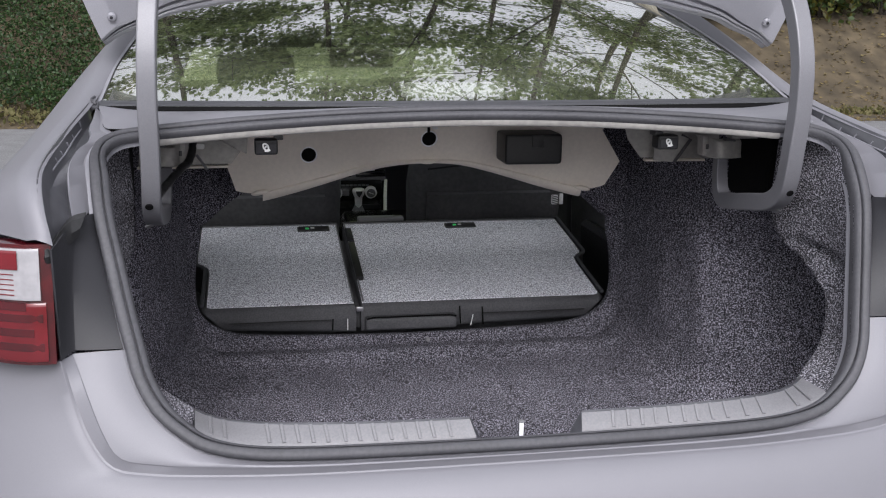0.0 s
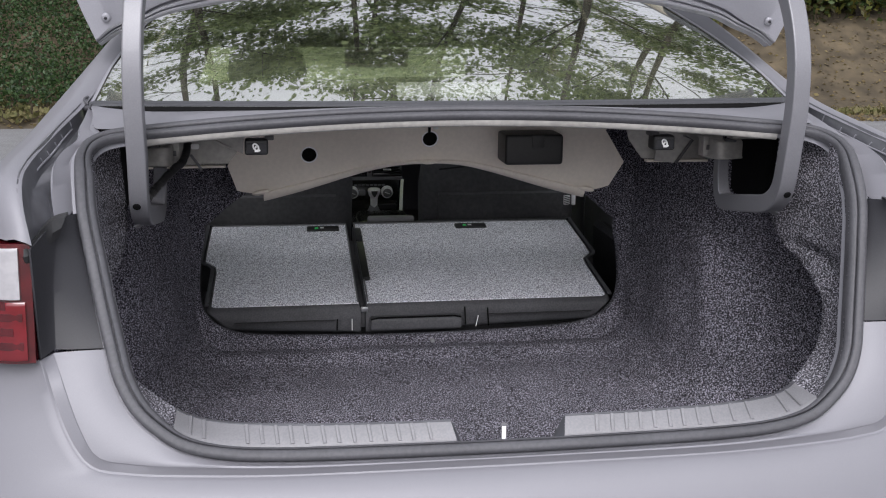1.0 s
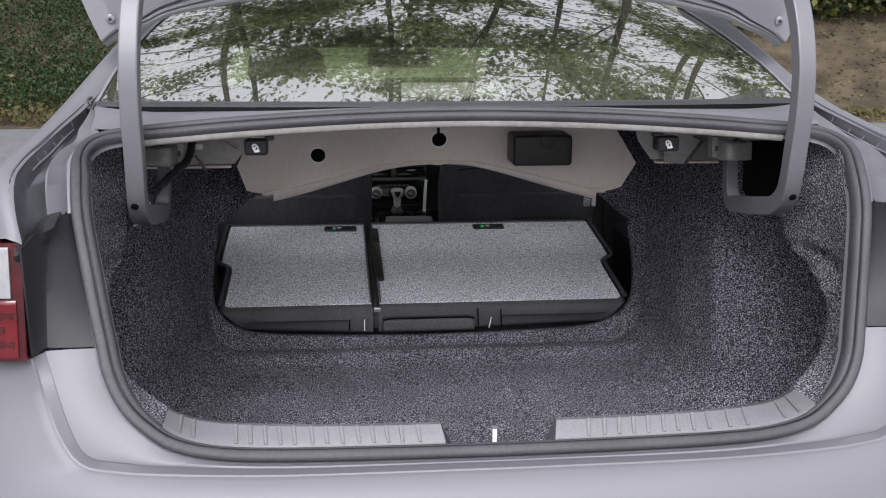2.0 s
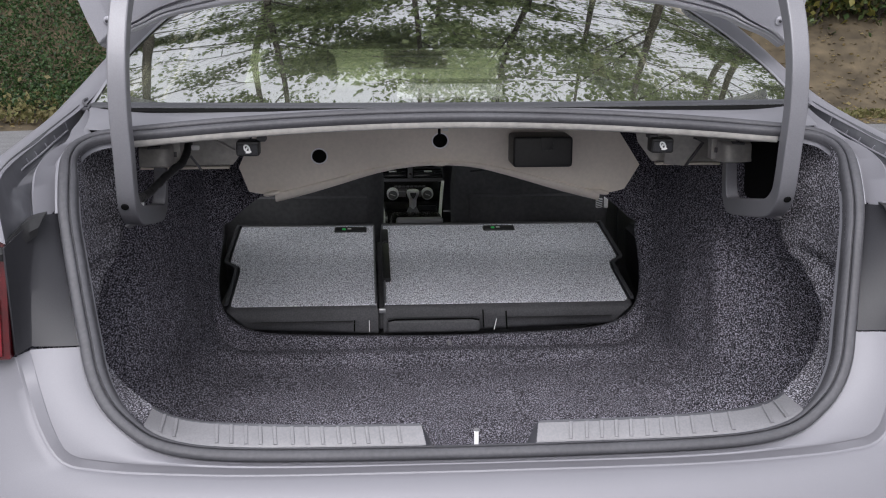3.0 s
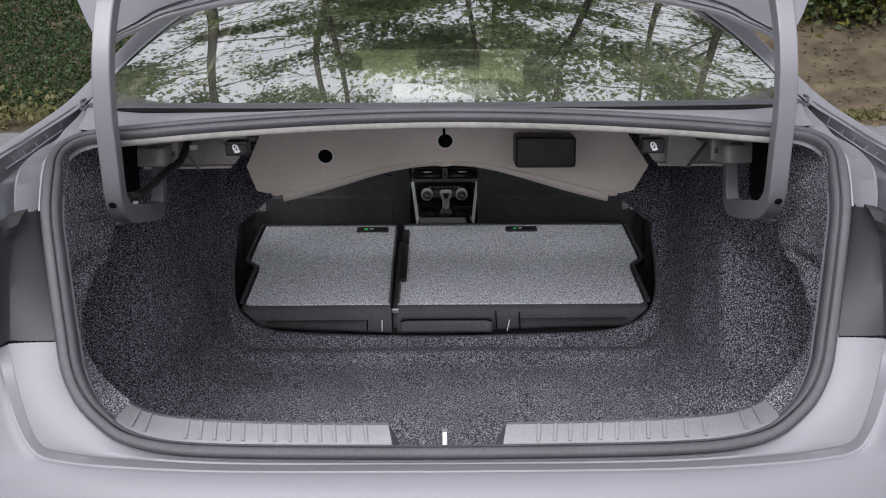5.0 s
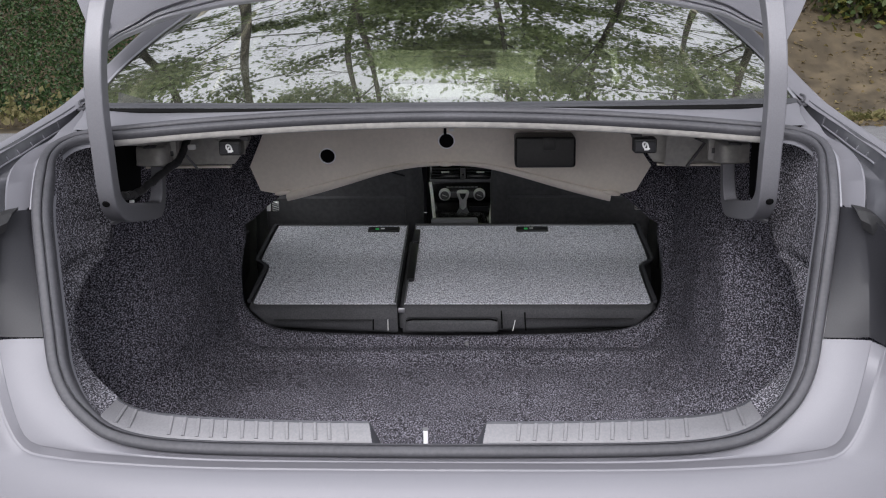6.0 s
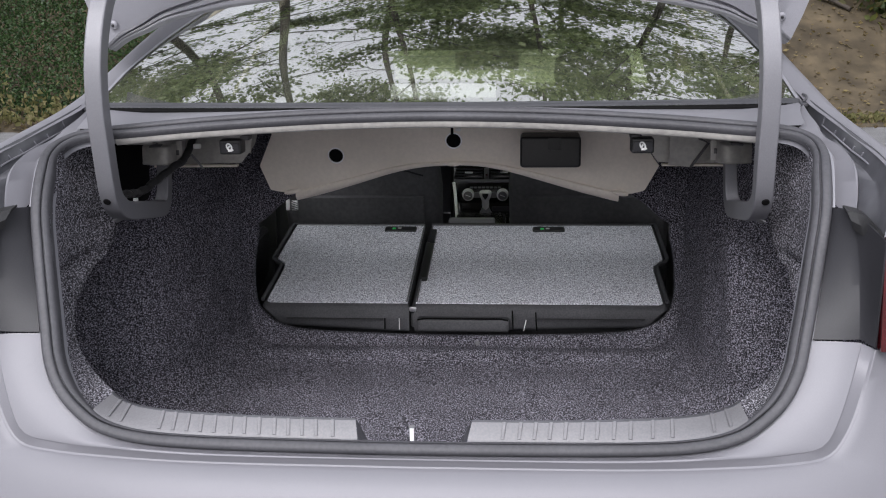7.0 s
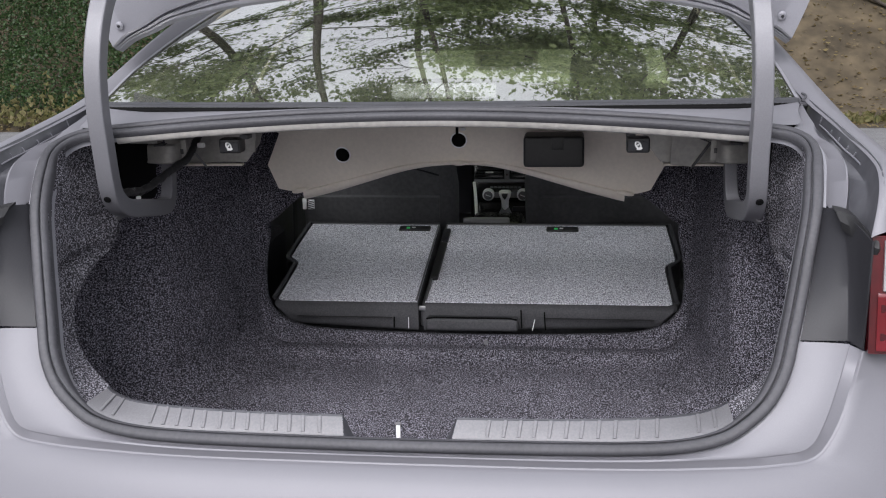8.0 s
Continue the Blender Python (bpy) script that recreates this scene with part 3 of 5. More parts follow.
part("bonnet", grid([[(x, y, 0.99 - 0.14 * ((y - 3.0) / 1.2) ** 2 - 0.05 * (x / 0.8) ** 2) for x in np.linspace(-0.8, 0.8, 11)] for y in np.linspace(3.0, 4.2, 8)]), PAINT, car, "silver painted bonnet", 60, 0.01)
part("front_bumper", grid([[(x, 4.28 - 0.25 * (x / 0.74) ** 2, z) for x in np.linspace(-0.76, 0.76, 11)] for z in (0.22, 0.5, 0.80, 0.86)]), PAINT, car, "silver front bumper", 60, 0.02)
part("windscreen", grid([[(x * (0.74 - 0.16 * s), 3.15 - 0.75 * s, 0.98 + 0.42 * s) for x in np.linspace(-1, 1, 11)] for s in (0, 0.25, 0.5, 0.75, 1)]), SCREEN, car, "windscreen with a pale haze painted in", 60, 0.004).visible_shadow = False
for sgn in (1, -1):
    sp = part("side_window", grid([[(sgn * (0.845 - 0.27 * s), y, 1.0 + 0.40 * s) for y in np.linspace(1.15 + 0.1 * s, 3.05 - 0.7 * s, 9)] for s in (0, 0.5, 1)]), SIDE_PANE, car, "side window glass", 60, 0.004)
    sp.visible_shadow = False
    part("door_pillar", grid([[(sgn * (0.84 - 0.27 * s), y + 0.02 * s, 1.0 + 0.40 * s) for y in (1.98, 2.10)] for s in (0, 0.5, 1)]), DIM, car, "dark door pillar", 60, 0.03)
part("screen_header", grid([[(x, y + 0.05 * (x / 0.6) ** 2 * -1, z) for x in np.linspace(-0.60, 0.60, 13)] for y, z in ((2.50, 1.166), (2.44, 1.162), (2.38, 1.20), (2.30, 1.385))]), DIM, car, "dark trim and folded visors over the windscreen", 50, 0.012)
both("screen_pillar", grid([[(x + dx, y, z) for dx in (0.0, 0.05, 0.12)] for x, y, z in ((0.64, 2.98, 1.0), (0.60, 2.78, 1.08), (0.565, 2.58, 1.16), (0.545, 2.40, 1.30))]), DIM, car, "dark windscreen pillar", 50, 0.012)
rear_view = tagged(new("rear_view_mirror"), "black rear-view mirror hanging over the dashboard")
rear_view.parent = car
part("mirror_case", block((0.225, 0.026, 0.066), (0.018, 2.46, 1.112), 0.012, (6, 0, 0), 4), CREAM, rear_view, "pale mirror case")
part("mirror_glass", block((0.190, 0.004, 0.040), (0.018, 2.4455, 1.112), 0.0015, (6, 0, 0)), PIANO, rear_view, "dark mirror glass")
part("mirror_stem", rod((0.018, 2.47, 1.14), (0.018, 2.47, 1.20), 0.012), DIM, rear_view)
part("underbody", block((1.60, 4.0, 0.03), (0, 2.15, 0.22), 0.01), BLACK, car, "dark underbody")
for x in (-0.78, 0.78):
    for y in (0.98, 3.62):
        wheel = tagged(new("wheel"), "black tyre on a grey rim")
        wheel.parent = car
        part("tyre", sweep([(x, y + 0.26 * math.cos(a), 0.315 + 0.26 * math.sin(a)) for a in np.linspace(0, 2 * math.pi, 40, endpoint=False)], rounded(0.2, 0.11, 0.035), (1, 0, 0), True), TYRE, wheel)
        part("rim", rod((x - 0.09, y, 0.315), (x + 0.09, y, 0.315), 0.215, n=28, bevel=0.015), CHROME, wheel)

# ---- boot interior ----
# distance of the felt wall from the middle: along the low wheel-arch pockets of either side, and higher up
POCKETS = {1: [(0.13, 0.72), (0.30, 0.79), (0.45, 0.80), (0.55, 0.770), (0.61, 0.716), (0.655, 0.662), (0.69, 0.620), (0.735, 0.588), (0.79, 0.571), (0.865, 0.560), (1.0, 0.548), (1.14, 0.537)],
           -1: [(0.13, 0.72), (0.30, 0.79), (0.45, 0.80), (0.56, 0.785), (0.62, 0.755), (0.655, 0.71), (0.685, 0.650), (0.757, 0.612), (0.83, 0.582), (1.0, 0.552), (1.14, 0.537)]}
WALL = [(0.13, 0.70), (0.20, 0.755), (0.36, 0.765), (0.45, 0.715), (0.51, 0.665), (0.57, 0.634), (0.66, 0.612), (0.75, 0.600), (0.90, 0.580), (1.02, 0.560), (1.10, 0.545), (1.14, 0.537)]
FLOOR_Z, RAD = 0.455, 0.085


def tub(y, side=1):
    """The felt's cross-section: right half from the floor's middle up the wall."""
    # wall low down, wall high up
    xm, xh = [sum(np.interp(y + d, [a for a, _ in w], [b for _, b in w]) for d in (-0.018, 0, 0.018)) / 3 for w in (POCKETS[side], WALL)]
    out = [(x, y, FLOOR_Z + 0.004 * noise.noise((x * 6, y * 6, 1))) for x in np.linspace(0, xm - RAD, 14)]
    for a in np.linspace(0, 90, 9)[1:]:
        out.append((xm - RAD + RAD * math.sin(radians(a)), y, FLOOR_Z + RAD - RAD * math.cos(radians(a))))
    for z in np.linspace(FLOOR_Z + RAD, 1.05, 56)[1:]:
        dz = z - FLOOR_Z - RAD
        fold = 0.010 * noise.noise((y * 7, z * 5, 2)) + 0.006 * noise.noise((y * 17, z * 9, 4))
        # a sewn seam, a soft rib, and a ledge over the side pocket
        crease = -0.003 * math.exp(-(((y - 0.586) / 0.009) ** 2)) * (z < 0.88) - 0.014 * math.exp(-(((y - 0.742) / 0.035) ** 2)) * math.exp(-(((z - 0.72) / 0.16) ** 2))
        over = z - (0.800 + 0.05 * (y - 0.42))
        crease -= 0.042 * min(1, max(0, (over + 0.006) / 0.012)) * math.exp(-max(0, over) / 0.09) * math.exp(-(((y - 0.36) / 0.125) ** 2))
        # upright folds pressed into the face of the wheel arch
        crease += 0.0075 * math.sin((y - 0.53) / 0.047 * 2 * math.pi) * math.exp(-(((y - 0.60) / 0.075) ** 2)) * min(1, max(0, (0.86 - z) / 0.08))
        high = min(1, max(0, (z - 0.80) / 0.13))
        high = high * high * (3 - 2 * high)
        out.append((xm * (1 - high) + xh * high + 0.03 * dz + fold + crease - 0.03 * max(0, z - 0.92), y, z))
    # the floor sweeps up a little towards the seats
    up = min(1, max(0, (y - 1.02) / 0.12))
    out = np.array(out)
    # a soft crest before the fold at the seats
    out[:, 2] += 0.009 * math.exp(-(((y - 1.092) / 0.026) ** 2)) * np.clip((0.50 - out[:, 2]) / 0.03, 0, 1)
    out[:, 2] += 0.017 * up * up * (3 - 2 * up) * np.clip((0.60 - out[:, 2]) / 0.12, 0, 1)
    return out


stations = np.concatenate([np.linspace(0.13, 0.44, 24), np.linspace(0.45, 0.72, 46), np.linspace(0.735, 1.03, 20), np.linspace(1.045, 1.14, 14)])
tub_rows = [np.vstack([flip(tub(y, -1)[::-1])[:-1], tub(y)]) for y in stations]
part("boot_carpet", grid(tub_rows), FELT, car, "dark grey speckled felt lining the boot", 60)

# felt bulkhead round the pass-through
GATE = [(0, 0.489), (0.20, 0.492), (0.375, 0.499), (0.45, 0.510), (0.495, 0.532), (0.523, 0.565), (0.531, 0.61), (0.528, 0.675), (0.520, 0.725), (0.512, 0.755), (0.520, 0.775), (0.495, 0.792), (0.45, 0.832), (0.405, 0.862), (0.34, 0.90), (0.2, 0.955), (0, 0.97)]
gate = curve([(x, 1.172, z) for x, z in GATE], 60)
last = curve(tub(1.14), 400)
tail = curve([last[-1], (0.45, 1.14, 1.06), (0, 1.14, 1.07)], 60)
outer = np.vstack([last, tail[1:]])


def outward(p):
    d = np.array(outer)[:, [0, 2]] - V(0, 0.72)
    a = np.arctan2(p[2] - 0.72, p[0])
    b = np.arctan2(d[:, 1], d[:, 0])
    return outer[np.argmin(np.abs(b - a))]


rim = np.array([outward(p) for p in gate])
bulk = [rim, rim * 0.75 + gate * 0.25 + V(0, 0.006, 0), rim * 0.4 + gate * 0.6 + V(0, 0.004, 0), rim * 0.1 + gate * 0.9 + V(0, 0.0, 0), gate + V(0, 0.002, 0), gate + V(0, 0.010, 0), gate * V(1, 0, 1) + V(0, 1.20, -0.004)]
part("bulkhead_carpet", grid([whole(r) for r in bulk]), FELT, car, "felt-covered bulkhead edge round the seat opening", 60)

# felt side trims just behind the seal
LIP = curve([(0.600, 0.462, 1.100), (0.597, 0.464, 1.05), (0.595, 0.464, 0.98), (0.594, 0.460, 0.920), (0.600, 0.430, 0.886), (0.607, 0.36, 0.862), (0.602, 0.30, 0.846), (0.597, 0.25, 0.826), (0.592, 0.232, 0.80), (0.580, 0.21, 0.772), (0.560, 0.187, 0.752), (0.537, 0.165, 0.738), (0.505, 0.138, 0.724), (0.482, 0.116, 0.714)], 110)
s_in = [i for i in right if LOOP[i][0] > 0.490 and (LOOP[i][1] < 0.3 or LOOP[i][0] > 0.585)]
seal_in = curve(ring(-0.027, -0.004, s_in), 110)[::-1]
trim = []
for s in np.linspace(0, 1, 15):
    row = seal_in * (1 - s) + LIP * s
    for i, p in enumerate(row):
        under = 0.893 - p[2]
        dent = 0.045 * min(1, max(0, (under + 0.004) / 0.008)) * math.exp(-max(0, under) / 0.035) * math.exp(-(((s - 0.60) / 0.24) ** 2))
        row[i] = p + V(0.6, 0.5, 0.1) * dent + V(0.010, 0.0, 0.0) * math.sin(math.pi * s) + V(1, 0, 0) * 0.004 * noise.noise((p[0] * 20, p[1] * 20, p[2] * 14))
    trim.append(row)
trim += [LIP + V(0.006, 0.010, -0.003), LIP + V(0.03, 0.016, -0.006), LIP * V(1, 1, 1) + V(0.085, 0.02, -0.012)]
both("side_trim", grid(trim), TRIM_FELT_LIT, car, "felt side trim moulded behind the seal", 60)

# sill behind the seal and its plates
sill = []
for dy, z in ((0.008, 0.672), (0.030, 0.674), (0.048, 0.668), (0.060, 0.640), (0.066, 0.455)):
    sill.append([(x, dy + 0.13 * (x / 0.56) ** 4 * (1 if dy > 0.02 else 0.4), z) for x in np.linspace(-0.56, 0.56, 41)])
part("sill_carpet", grid(sill), FELT, car, "felt-covered inner sill", 40)
plate_front = curve(ring(-0.026, 0.000, low), 200)


def sill_x(pts, x):
    return np.array([np.interp(x, pts[:, 0], pts[:, k]) for k in range(3)])


BACK = curve([(0.060, 0.029, 0.717), (0.20, 0.032, 0.717), (0.33, 0.044, 0.717), (0.42, 0.066, 0.717), (0.47, 0.100, 0.717), (0.50, 0.128, 0.722)], 200)
for sgn in (1, -1):
    plate = tagged(new("sill_plate"), "light grey ribbed plastic sill plate")
    plate.parent = car
    x_in = 0.083
    rows = []
    us = np.linspace(0, 1, 40)
    for s, up in ((0, -0.012), (0.0, 0.0), (0.06, 0.002), (0.5, 0.001), (0.90, 0.001), (1.0, 0.0), (1.06, -0.006), (1.10, -0.05)):
        r = []
        for u in us:
            a, b = sill_x(plate_front, x_in - 0.002 + (0.485 - x_in + 0.002) * u), sill_x(BACK, x_in + 0.004 + (0.489 - x_in - 0.004) * u)
            q = a + (b - a) * s
            r.append(q + V(0, 0, up))
        rows.append(r)
    ends = [list(r) + [r[-1] + V(0.004, 0, -0.03)] for r in rows]
    wall = grid([[r[0] + V(-0.0005, 0, 0) for r in rows[1:7]], [r[0] + V(-0.004, 0.001, -0.006) for r in rows[1:7]], [r[0] + V(-0.018, 0.002, -0.036) for r in rows[1:7]]])
    # same plastic as the plate; its steep end's shade is put in by colour
    part("plate_end_shaded", wall if sgn > 0 else mirror(wall), GUTTER, plate, "end of the plate, coloured dark for its shade", 30)
    # extra strip, darker to paint the shade along the rear edge
    edge = [[sill_x(plate_front, x_in - 0.002 + (0.485 - x_in) * u) * (1 - s) + sill_x(BACK, x_in + 0.004 + (0.485 - x_in) * u) * s + V(0, 0, up) for u in us] for s, up in ((0.89, 0.0005), (0.90, 0.0022), (1.0, 0.0012), (1.07, -0.004))]
    part("rear_edge_shade", grid(edge) if sgn > 0 else mirror(grid(edge)), GUTTER, plate, "strip coloured darker for shade along the plate's rear", 30)
    g = grid(ends)
    part("plate", g if sgn > 0 else mirror(g), SILL, plate, "", 30)
    spots = [0.085, 0.148, 0.20, 0.252, 0.304, 0.362, 0.418, 0.47, 0.533, 0.585, 0.637, 0.69, 0.742, 0.895, 0.945] if sgn < 0 else [0.12, 0.18, 0.235, 0.29, 0.345, 0.405, 0.46, 0.52, 0.58, 0.66, 0.73, 0.88, 0.94]
    for u in spots:
        a, b = sill_x(plate_front, x_in + (0.485 - x_in) * u), sill_x(BACK, x_in + 0.004 + (0.489 - x_in - 0.004) * u)
        d = (b - a)
        w = np.cross(d / np.linalg.norm(d), (0, 0, 1))
        path = [a + d * 0.07 + V(0, 0, 0.0022), a + d * 0.5 + V(0, 0, 0.0024), a + d * 0.86 + V(0, 0, 0.0022)]
        rg = sweep(path, rounded(0.0056, 0.0030, 0.0014, 2), w)
        part("rib", rg if sgn > 0 else mirror(rg), SILL, plate)
striker = tagged(new("striker_pin"), "bright steel lock striker")
striker.parent = car
part("pin", rod((-0.004, 0.039, 0.660), (-0.004, 0.039, 0.702), 0.0034, n=12), SATIN, striker)
part("pin_head", rod((-0.004, 0.039, 0.7005), (-0.004, 0.039, 0.7035), 0.0050, n=14, bevel=0.001), SILL, striker)
part("carpet_button", rod((0.041, 1.153, 0.479), (0.041, 1.142, 0.4805), 0.006, n=14, bevel=0.002), SILL, car, "grey plastic carpet fastener")

# ---- sheet metal under the parcel shelf ----
def on_panel(x, z, d):
    return V(x, 0.928 + 0.33 * (1.018 - z) + d, z)


low_edge = curve([(-0.424, 0.902, 0), (-0.40, 0.8965, 0), (-0.362, 0.8975, 0), (-0.235, 0.930, 0), (-0.14, 0.955, 0), (-0.07, 0.966, 0), (0, 0.968, 0), (0.07, 0.966, 0), (0.14, 0.953, 0), (0.273, 0.918, 0), (0.375, 0.892, 0), (0.405, 0.893, 0), (0.428, 0.900, 0)], 60)
outline = [(-0.470, 1.085), (-0.405, 1.035), (-0.442, 0.960)] + [(x, z) for x, z, _ in low_edge] + [(0.456, 0.958), (0.402, 1.035), (0.470, 1.085)]
holes = [circle(-0.2645, 0.984, 0.0165), circle(0.002, 1.018, 0.0165)]
support = tagged(new("shelf_support"), "grey-beige pressed steel panel with round holes")
support.parent = car
part("panel", sheet(outline, 0.004, on_panel, holes), DECK, support, "", 30)
le = np.array([on_panel(x, z, 0) for x, z, _ in low_edge])
inner = le[4:-4]
taper = np.interp(np.linspace(0, 1, len(inner)), [0, 0.12, 0.5, 0.88, 1], [0.022, 0.021, 0.009, 0.021, 0.022])[:, None]
part("rolled_lip", grid([inner + V(0, 0.001, 0.003), inner + V(0, -0.005, -0.001), inner + V(0, -0.004, 0) - taper * V(0, 0, 0.45), inner + V(0, 0.006, 0) - taper * V(0, 0, 0.9), inner + V(0, 0.02, 0) - taper * V(0, 0, 1.05)]), DECK, support, "rolled lower lip", 50)
for x, z in ((-0.2645, 0.984), (0.002, 1.018)):
    c = on_panel(x, z, 0)
    part("hole_rim", sweep([c + V(0.0175 * math.cos(a), -0.33 * 0.0175 * math.sin(a) - 0.0008, 0.0175 * math.sin(a)) for a in np.linspace(0, 2 * math.pi, 28, endpoint=False)], rounded(0.0022, 0.003, 0.0008, 2), (0, 1, 0), True), SATIN, support, "raised edge of a punched hole")
    part("dark_cavity", grid([[c + V(0.019 * math.cos(a), d, 0.019 * math.sin(a)) for a in np.linspace(0, 2 * math.pi, 24, endpoint=False)] for d in (0.006, 0.05)], True, True), MATT_BLACK, support)
part("slot", block((0.006, 0.004, 0.018), on_panel(-0.0005, 1.042, -0.002), 0.001), MATT_BLACK, support)
part("small_clip", block((0.012, 0.006, 0.007), on_panel(0.013, 1.044, -0.004), 0.002), WHITE, support, "small white clip")
for x, z in ((-0.372, 0.8985), (0.0, 0.9655), (0.372, 0.894)):
    c = on_panel(x, z, -0.008)
    bm = bmesh.new()
    bmesh.ops.create_uvsphere(bm, u_segments=16, v_segments=8, radius=1)
    bmesh.ops.scale(bm, vec=(0.020, 0.007, 0.006), verts=bm.verts)
    part("plug", moved(from_bm(bm), pose(*c, 0, 12 if x > 0 else (-12 if x < 0 else 0), 0)), DECK, support, "oval pressed dimple")
# edge of the shelf metal right under the top seal
top_in = [i for i in range(n_all) if LOOP[i][2] > 1.10 and abs(LOOP[i][0]) < 0.565]
brim = ring(-0.030, -0.013, top_in)
fl = [brim + V(0, 0.002, 0.004), brim + V(0, 0.004, -0.004), brim + V(0, 0.006, -0.010), brim + V(0, 0.009, -0.0125), brim + V(0, 0.016, -0.0125), brim + V(0, 0.03, -0.008), brim * V(1, 0, 0) + V(0, 0.92, 1.080)]
part("shelf_edge", grid(fl), DECK_IN, car, "beige primed edge of the parcel shelf", 40)

for sgn in (1, -1):
    # plate between the support panel and the hinge
    br = tagged(new("side_bracket"), "grey pressed steel bracket beside the hinge")
    br.parent = car

    def sub(name, geo, mat, label="", smooth=30):
        part(name, geo if sgn > 0 else mirror(geo), mat, br, label, smooth)

    sub("web", sheet([(0.385, 1.09), (0.40, 1.035), (0.430, 0.996), (0.590, 0.992), (0.64, 1.09)] if sgn > 0 else [(0.385, 1.09), (0.40, 1.035), (0.430, 0.996), (0.670, 0.992), (0.675, 1.09)], 0.004, lambda a, b, d: V(a, 0.745 + d, b)), DECK_IN)
    sub("web_lip", sweep([(0.436, 0.738, 0.992), (0.57 if sgn > 0 else 0.665, 0.738, 0.991)], rounded(0.018, 0.005, 0.002, 2), (0, 1, 0)), DECK, "bright folded edge")
    sub("gusset", sheet([(0.45, 1.078), (0.505, 1.072), (0.524, 1.040), (0.490, 0.990), (0.447, 0.994)] if sgn > 0 else [(0.395, 1.07), (0.455, 1.07), (0.452, 1.045), (0.40, 1.02)], 0.003, lambda a, b, d: V(a, 0.705 + 0.12 * (1.07 - b) + d, b)), DECK_IN, "folded gusset")
    sub("gusset_edge", sweep([(0.503, 0.698, 1.049), (0.522, 0.700, 1.040), (0.489, 0.702, 0.992)] if sgn > 0 else [(0.455, 0.70, 1.05), (0.42, 0.70, 1.03)], rounded(0.010, 0.004, 0.001, 2), (0, 1, 0)), DIM if sgn > 0 else DECK_IN)
    fold = curve([(0.585, 0.592, 0), (0.560, 0.584, 0), (0.540, 0.582, 0), (0.529, 0.590, 0), (0.524, 0.612, 0), (0.520, 0.66, 0)], 24)
    sub("pivot_box", grid([fold * V(1, 1, 0) + V(*p) for p in ((0, 0.012, 1.054), (0, 0.002, 1.050), (0, 0, 1.046), (0, -0.001, 1.022), (0, -0.004, 1.017), (0, 0.004, 1.0145), (0, 0.02, 1.0145))]), DECK_IN, "folded steel hinge mount")
    sub("pivot_flange", block((0.012, 0.004, 0.040), (0.519, 0.618, 1.038), 0.001), DECK_IN)
    sub("pivot_slot", block((0.006, 0.003, 0.010), (0.5215, 0.613, 1.036), 0.001), DIM)
    sub("fold_slot", block((0.022, 0.02, 0.004), (0.556, 0.590, 1.0525), 0.001, (0, 4, 0)), DIM)
    sub("cross_tray", block((0.12, 0.03, 0.006), (0.62, 0.60, 1.058), 0.002), DECK_IN)

    # gooseneck hinge
    arm = tagged(new("hinge_arm"), "grey painted curved boot hinge arm")
    arm.parent = car
    x0 = 0.556
    path = curve([(x0 - 0.008, 0.603, 1.035), (x0 - 0.007, 0.607, 1.000), (x0 - 0.005, 0.608, 0.970), (x0 - 0.003, 0.606, 0.948), (x0 - 0.001, 0.597, 0.9345), (x0, 0.580, 0.9310), (x0, 0.52, 0.940), (x0, 0.46, 0.950), (x0, 0.41, 0.9585), (x0, 0.374, 0.970), (x0, 0.348, 0.991),
                  (x0 - 0.002, 0.331, 1.022), (x0 - 0.004, 0.316, 1.08), (x0 - 0.004, 0.306, 1.15), (x0 - 0.006, 0.308, 1.23), (x0 - 0.010, 0.335, 1.31), (x0 - 0.016, 0.39, 1.38), (x0 - 0.02, 0.47, 1.43), (x0 - 0.02, 0.56, 1.45)], 110)
    g = sweep(path, rounded(0.030, 0.033, 0.0028, 2), (1, 0, 0), scale=np.interp(np.linspace(0, 1, 110), [0, 0.06, 0.13, 0.2, 1], [0.72, 0.78, 0.92, 1, 1]))
    part("arm", g if sgn > 0 else mirror(g), ARM, arm, "", 20)
    k = int(np.argmin(np.linalg.norm(path - V(x0, 0.345, 0.995), axis=1)))
    tan = path[k + 1] - path[k - 1]
    away = np.cross(tan, (1, 0, 0)) / np.linalg.norm(tan)
    away = away if away[1] < 0 else -away
    spot = path[k] + V(0.003, 0, 0)
    for a, b, r, m in ((spot + away * 0.012, spot + away * 0.0186, 0.0066, MATT_BLACK),):
        g = rod(a, b, r, n=14, bevel=0.001)
        part("punched_hole", g if sgn > 0 else mirror(g), m, arm, "dark punched hole")
    part("stop_tab", block((0.022, 0.016, 0.003), (sgn * (x0 + 0.004), 0.385, 0.9485), 0.001, (-25, sgn * 25, 0)), SILL, arm, "bent metal stop")

# wiring on the near side hinge
loom = curve([(-0.500, 0.70, 1.085), (-0.499, 0.63, 1.050), (-0.505, 0.60, 1.025), (-0.523, 0.57, 1.010), (-0.542, 0.535, 0.992), (-0.557, 0.49, 0.979), (-0.560, 0.44, 0.984), (-0.560, 0.39, 0.990)], 60)
wob = np.array([p + V(0, 0, 0.0015 * math.sin(i * 1.1)) for i, p in enumerate(loom)])
harness = tagged(new("wiring_loom"), "black taped wiring loom along the hinge")
harness.parent = car
part("cable", tube(wob, 0.0072, 12), BLACK, harness, "", 60)
for i in range(4, 58, 4):
    part("tape_band", tube(loom[i : i + 3], 0.0076, 12), BLACK, harness)
part("clip", block((0.015, 0.01, 0.010), (-0.485, 0.625, 1.047), 0.003), WHITE, harness, "white plastic clip")
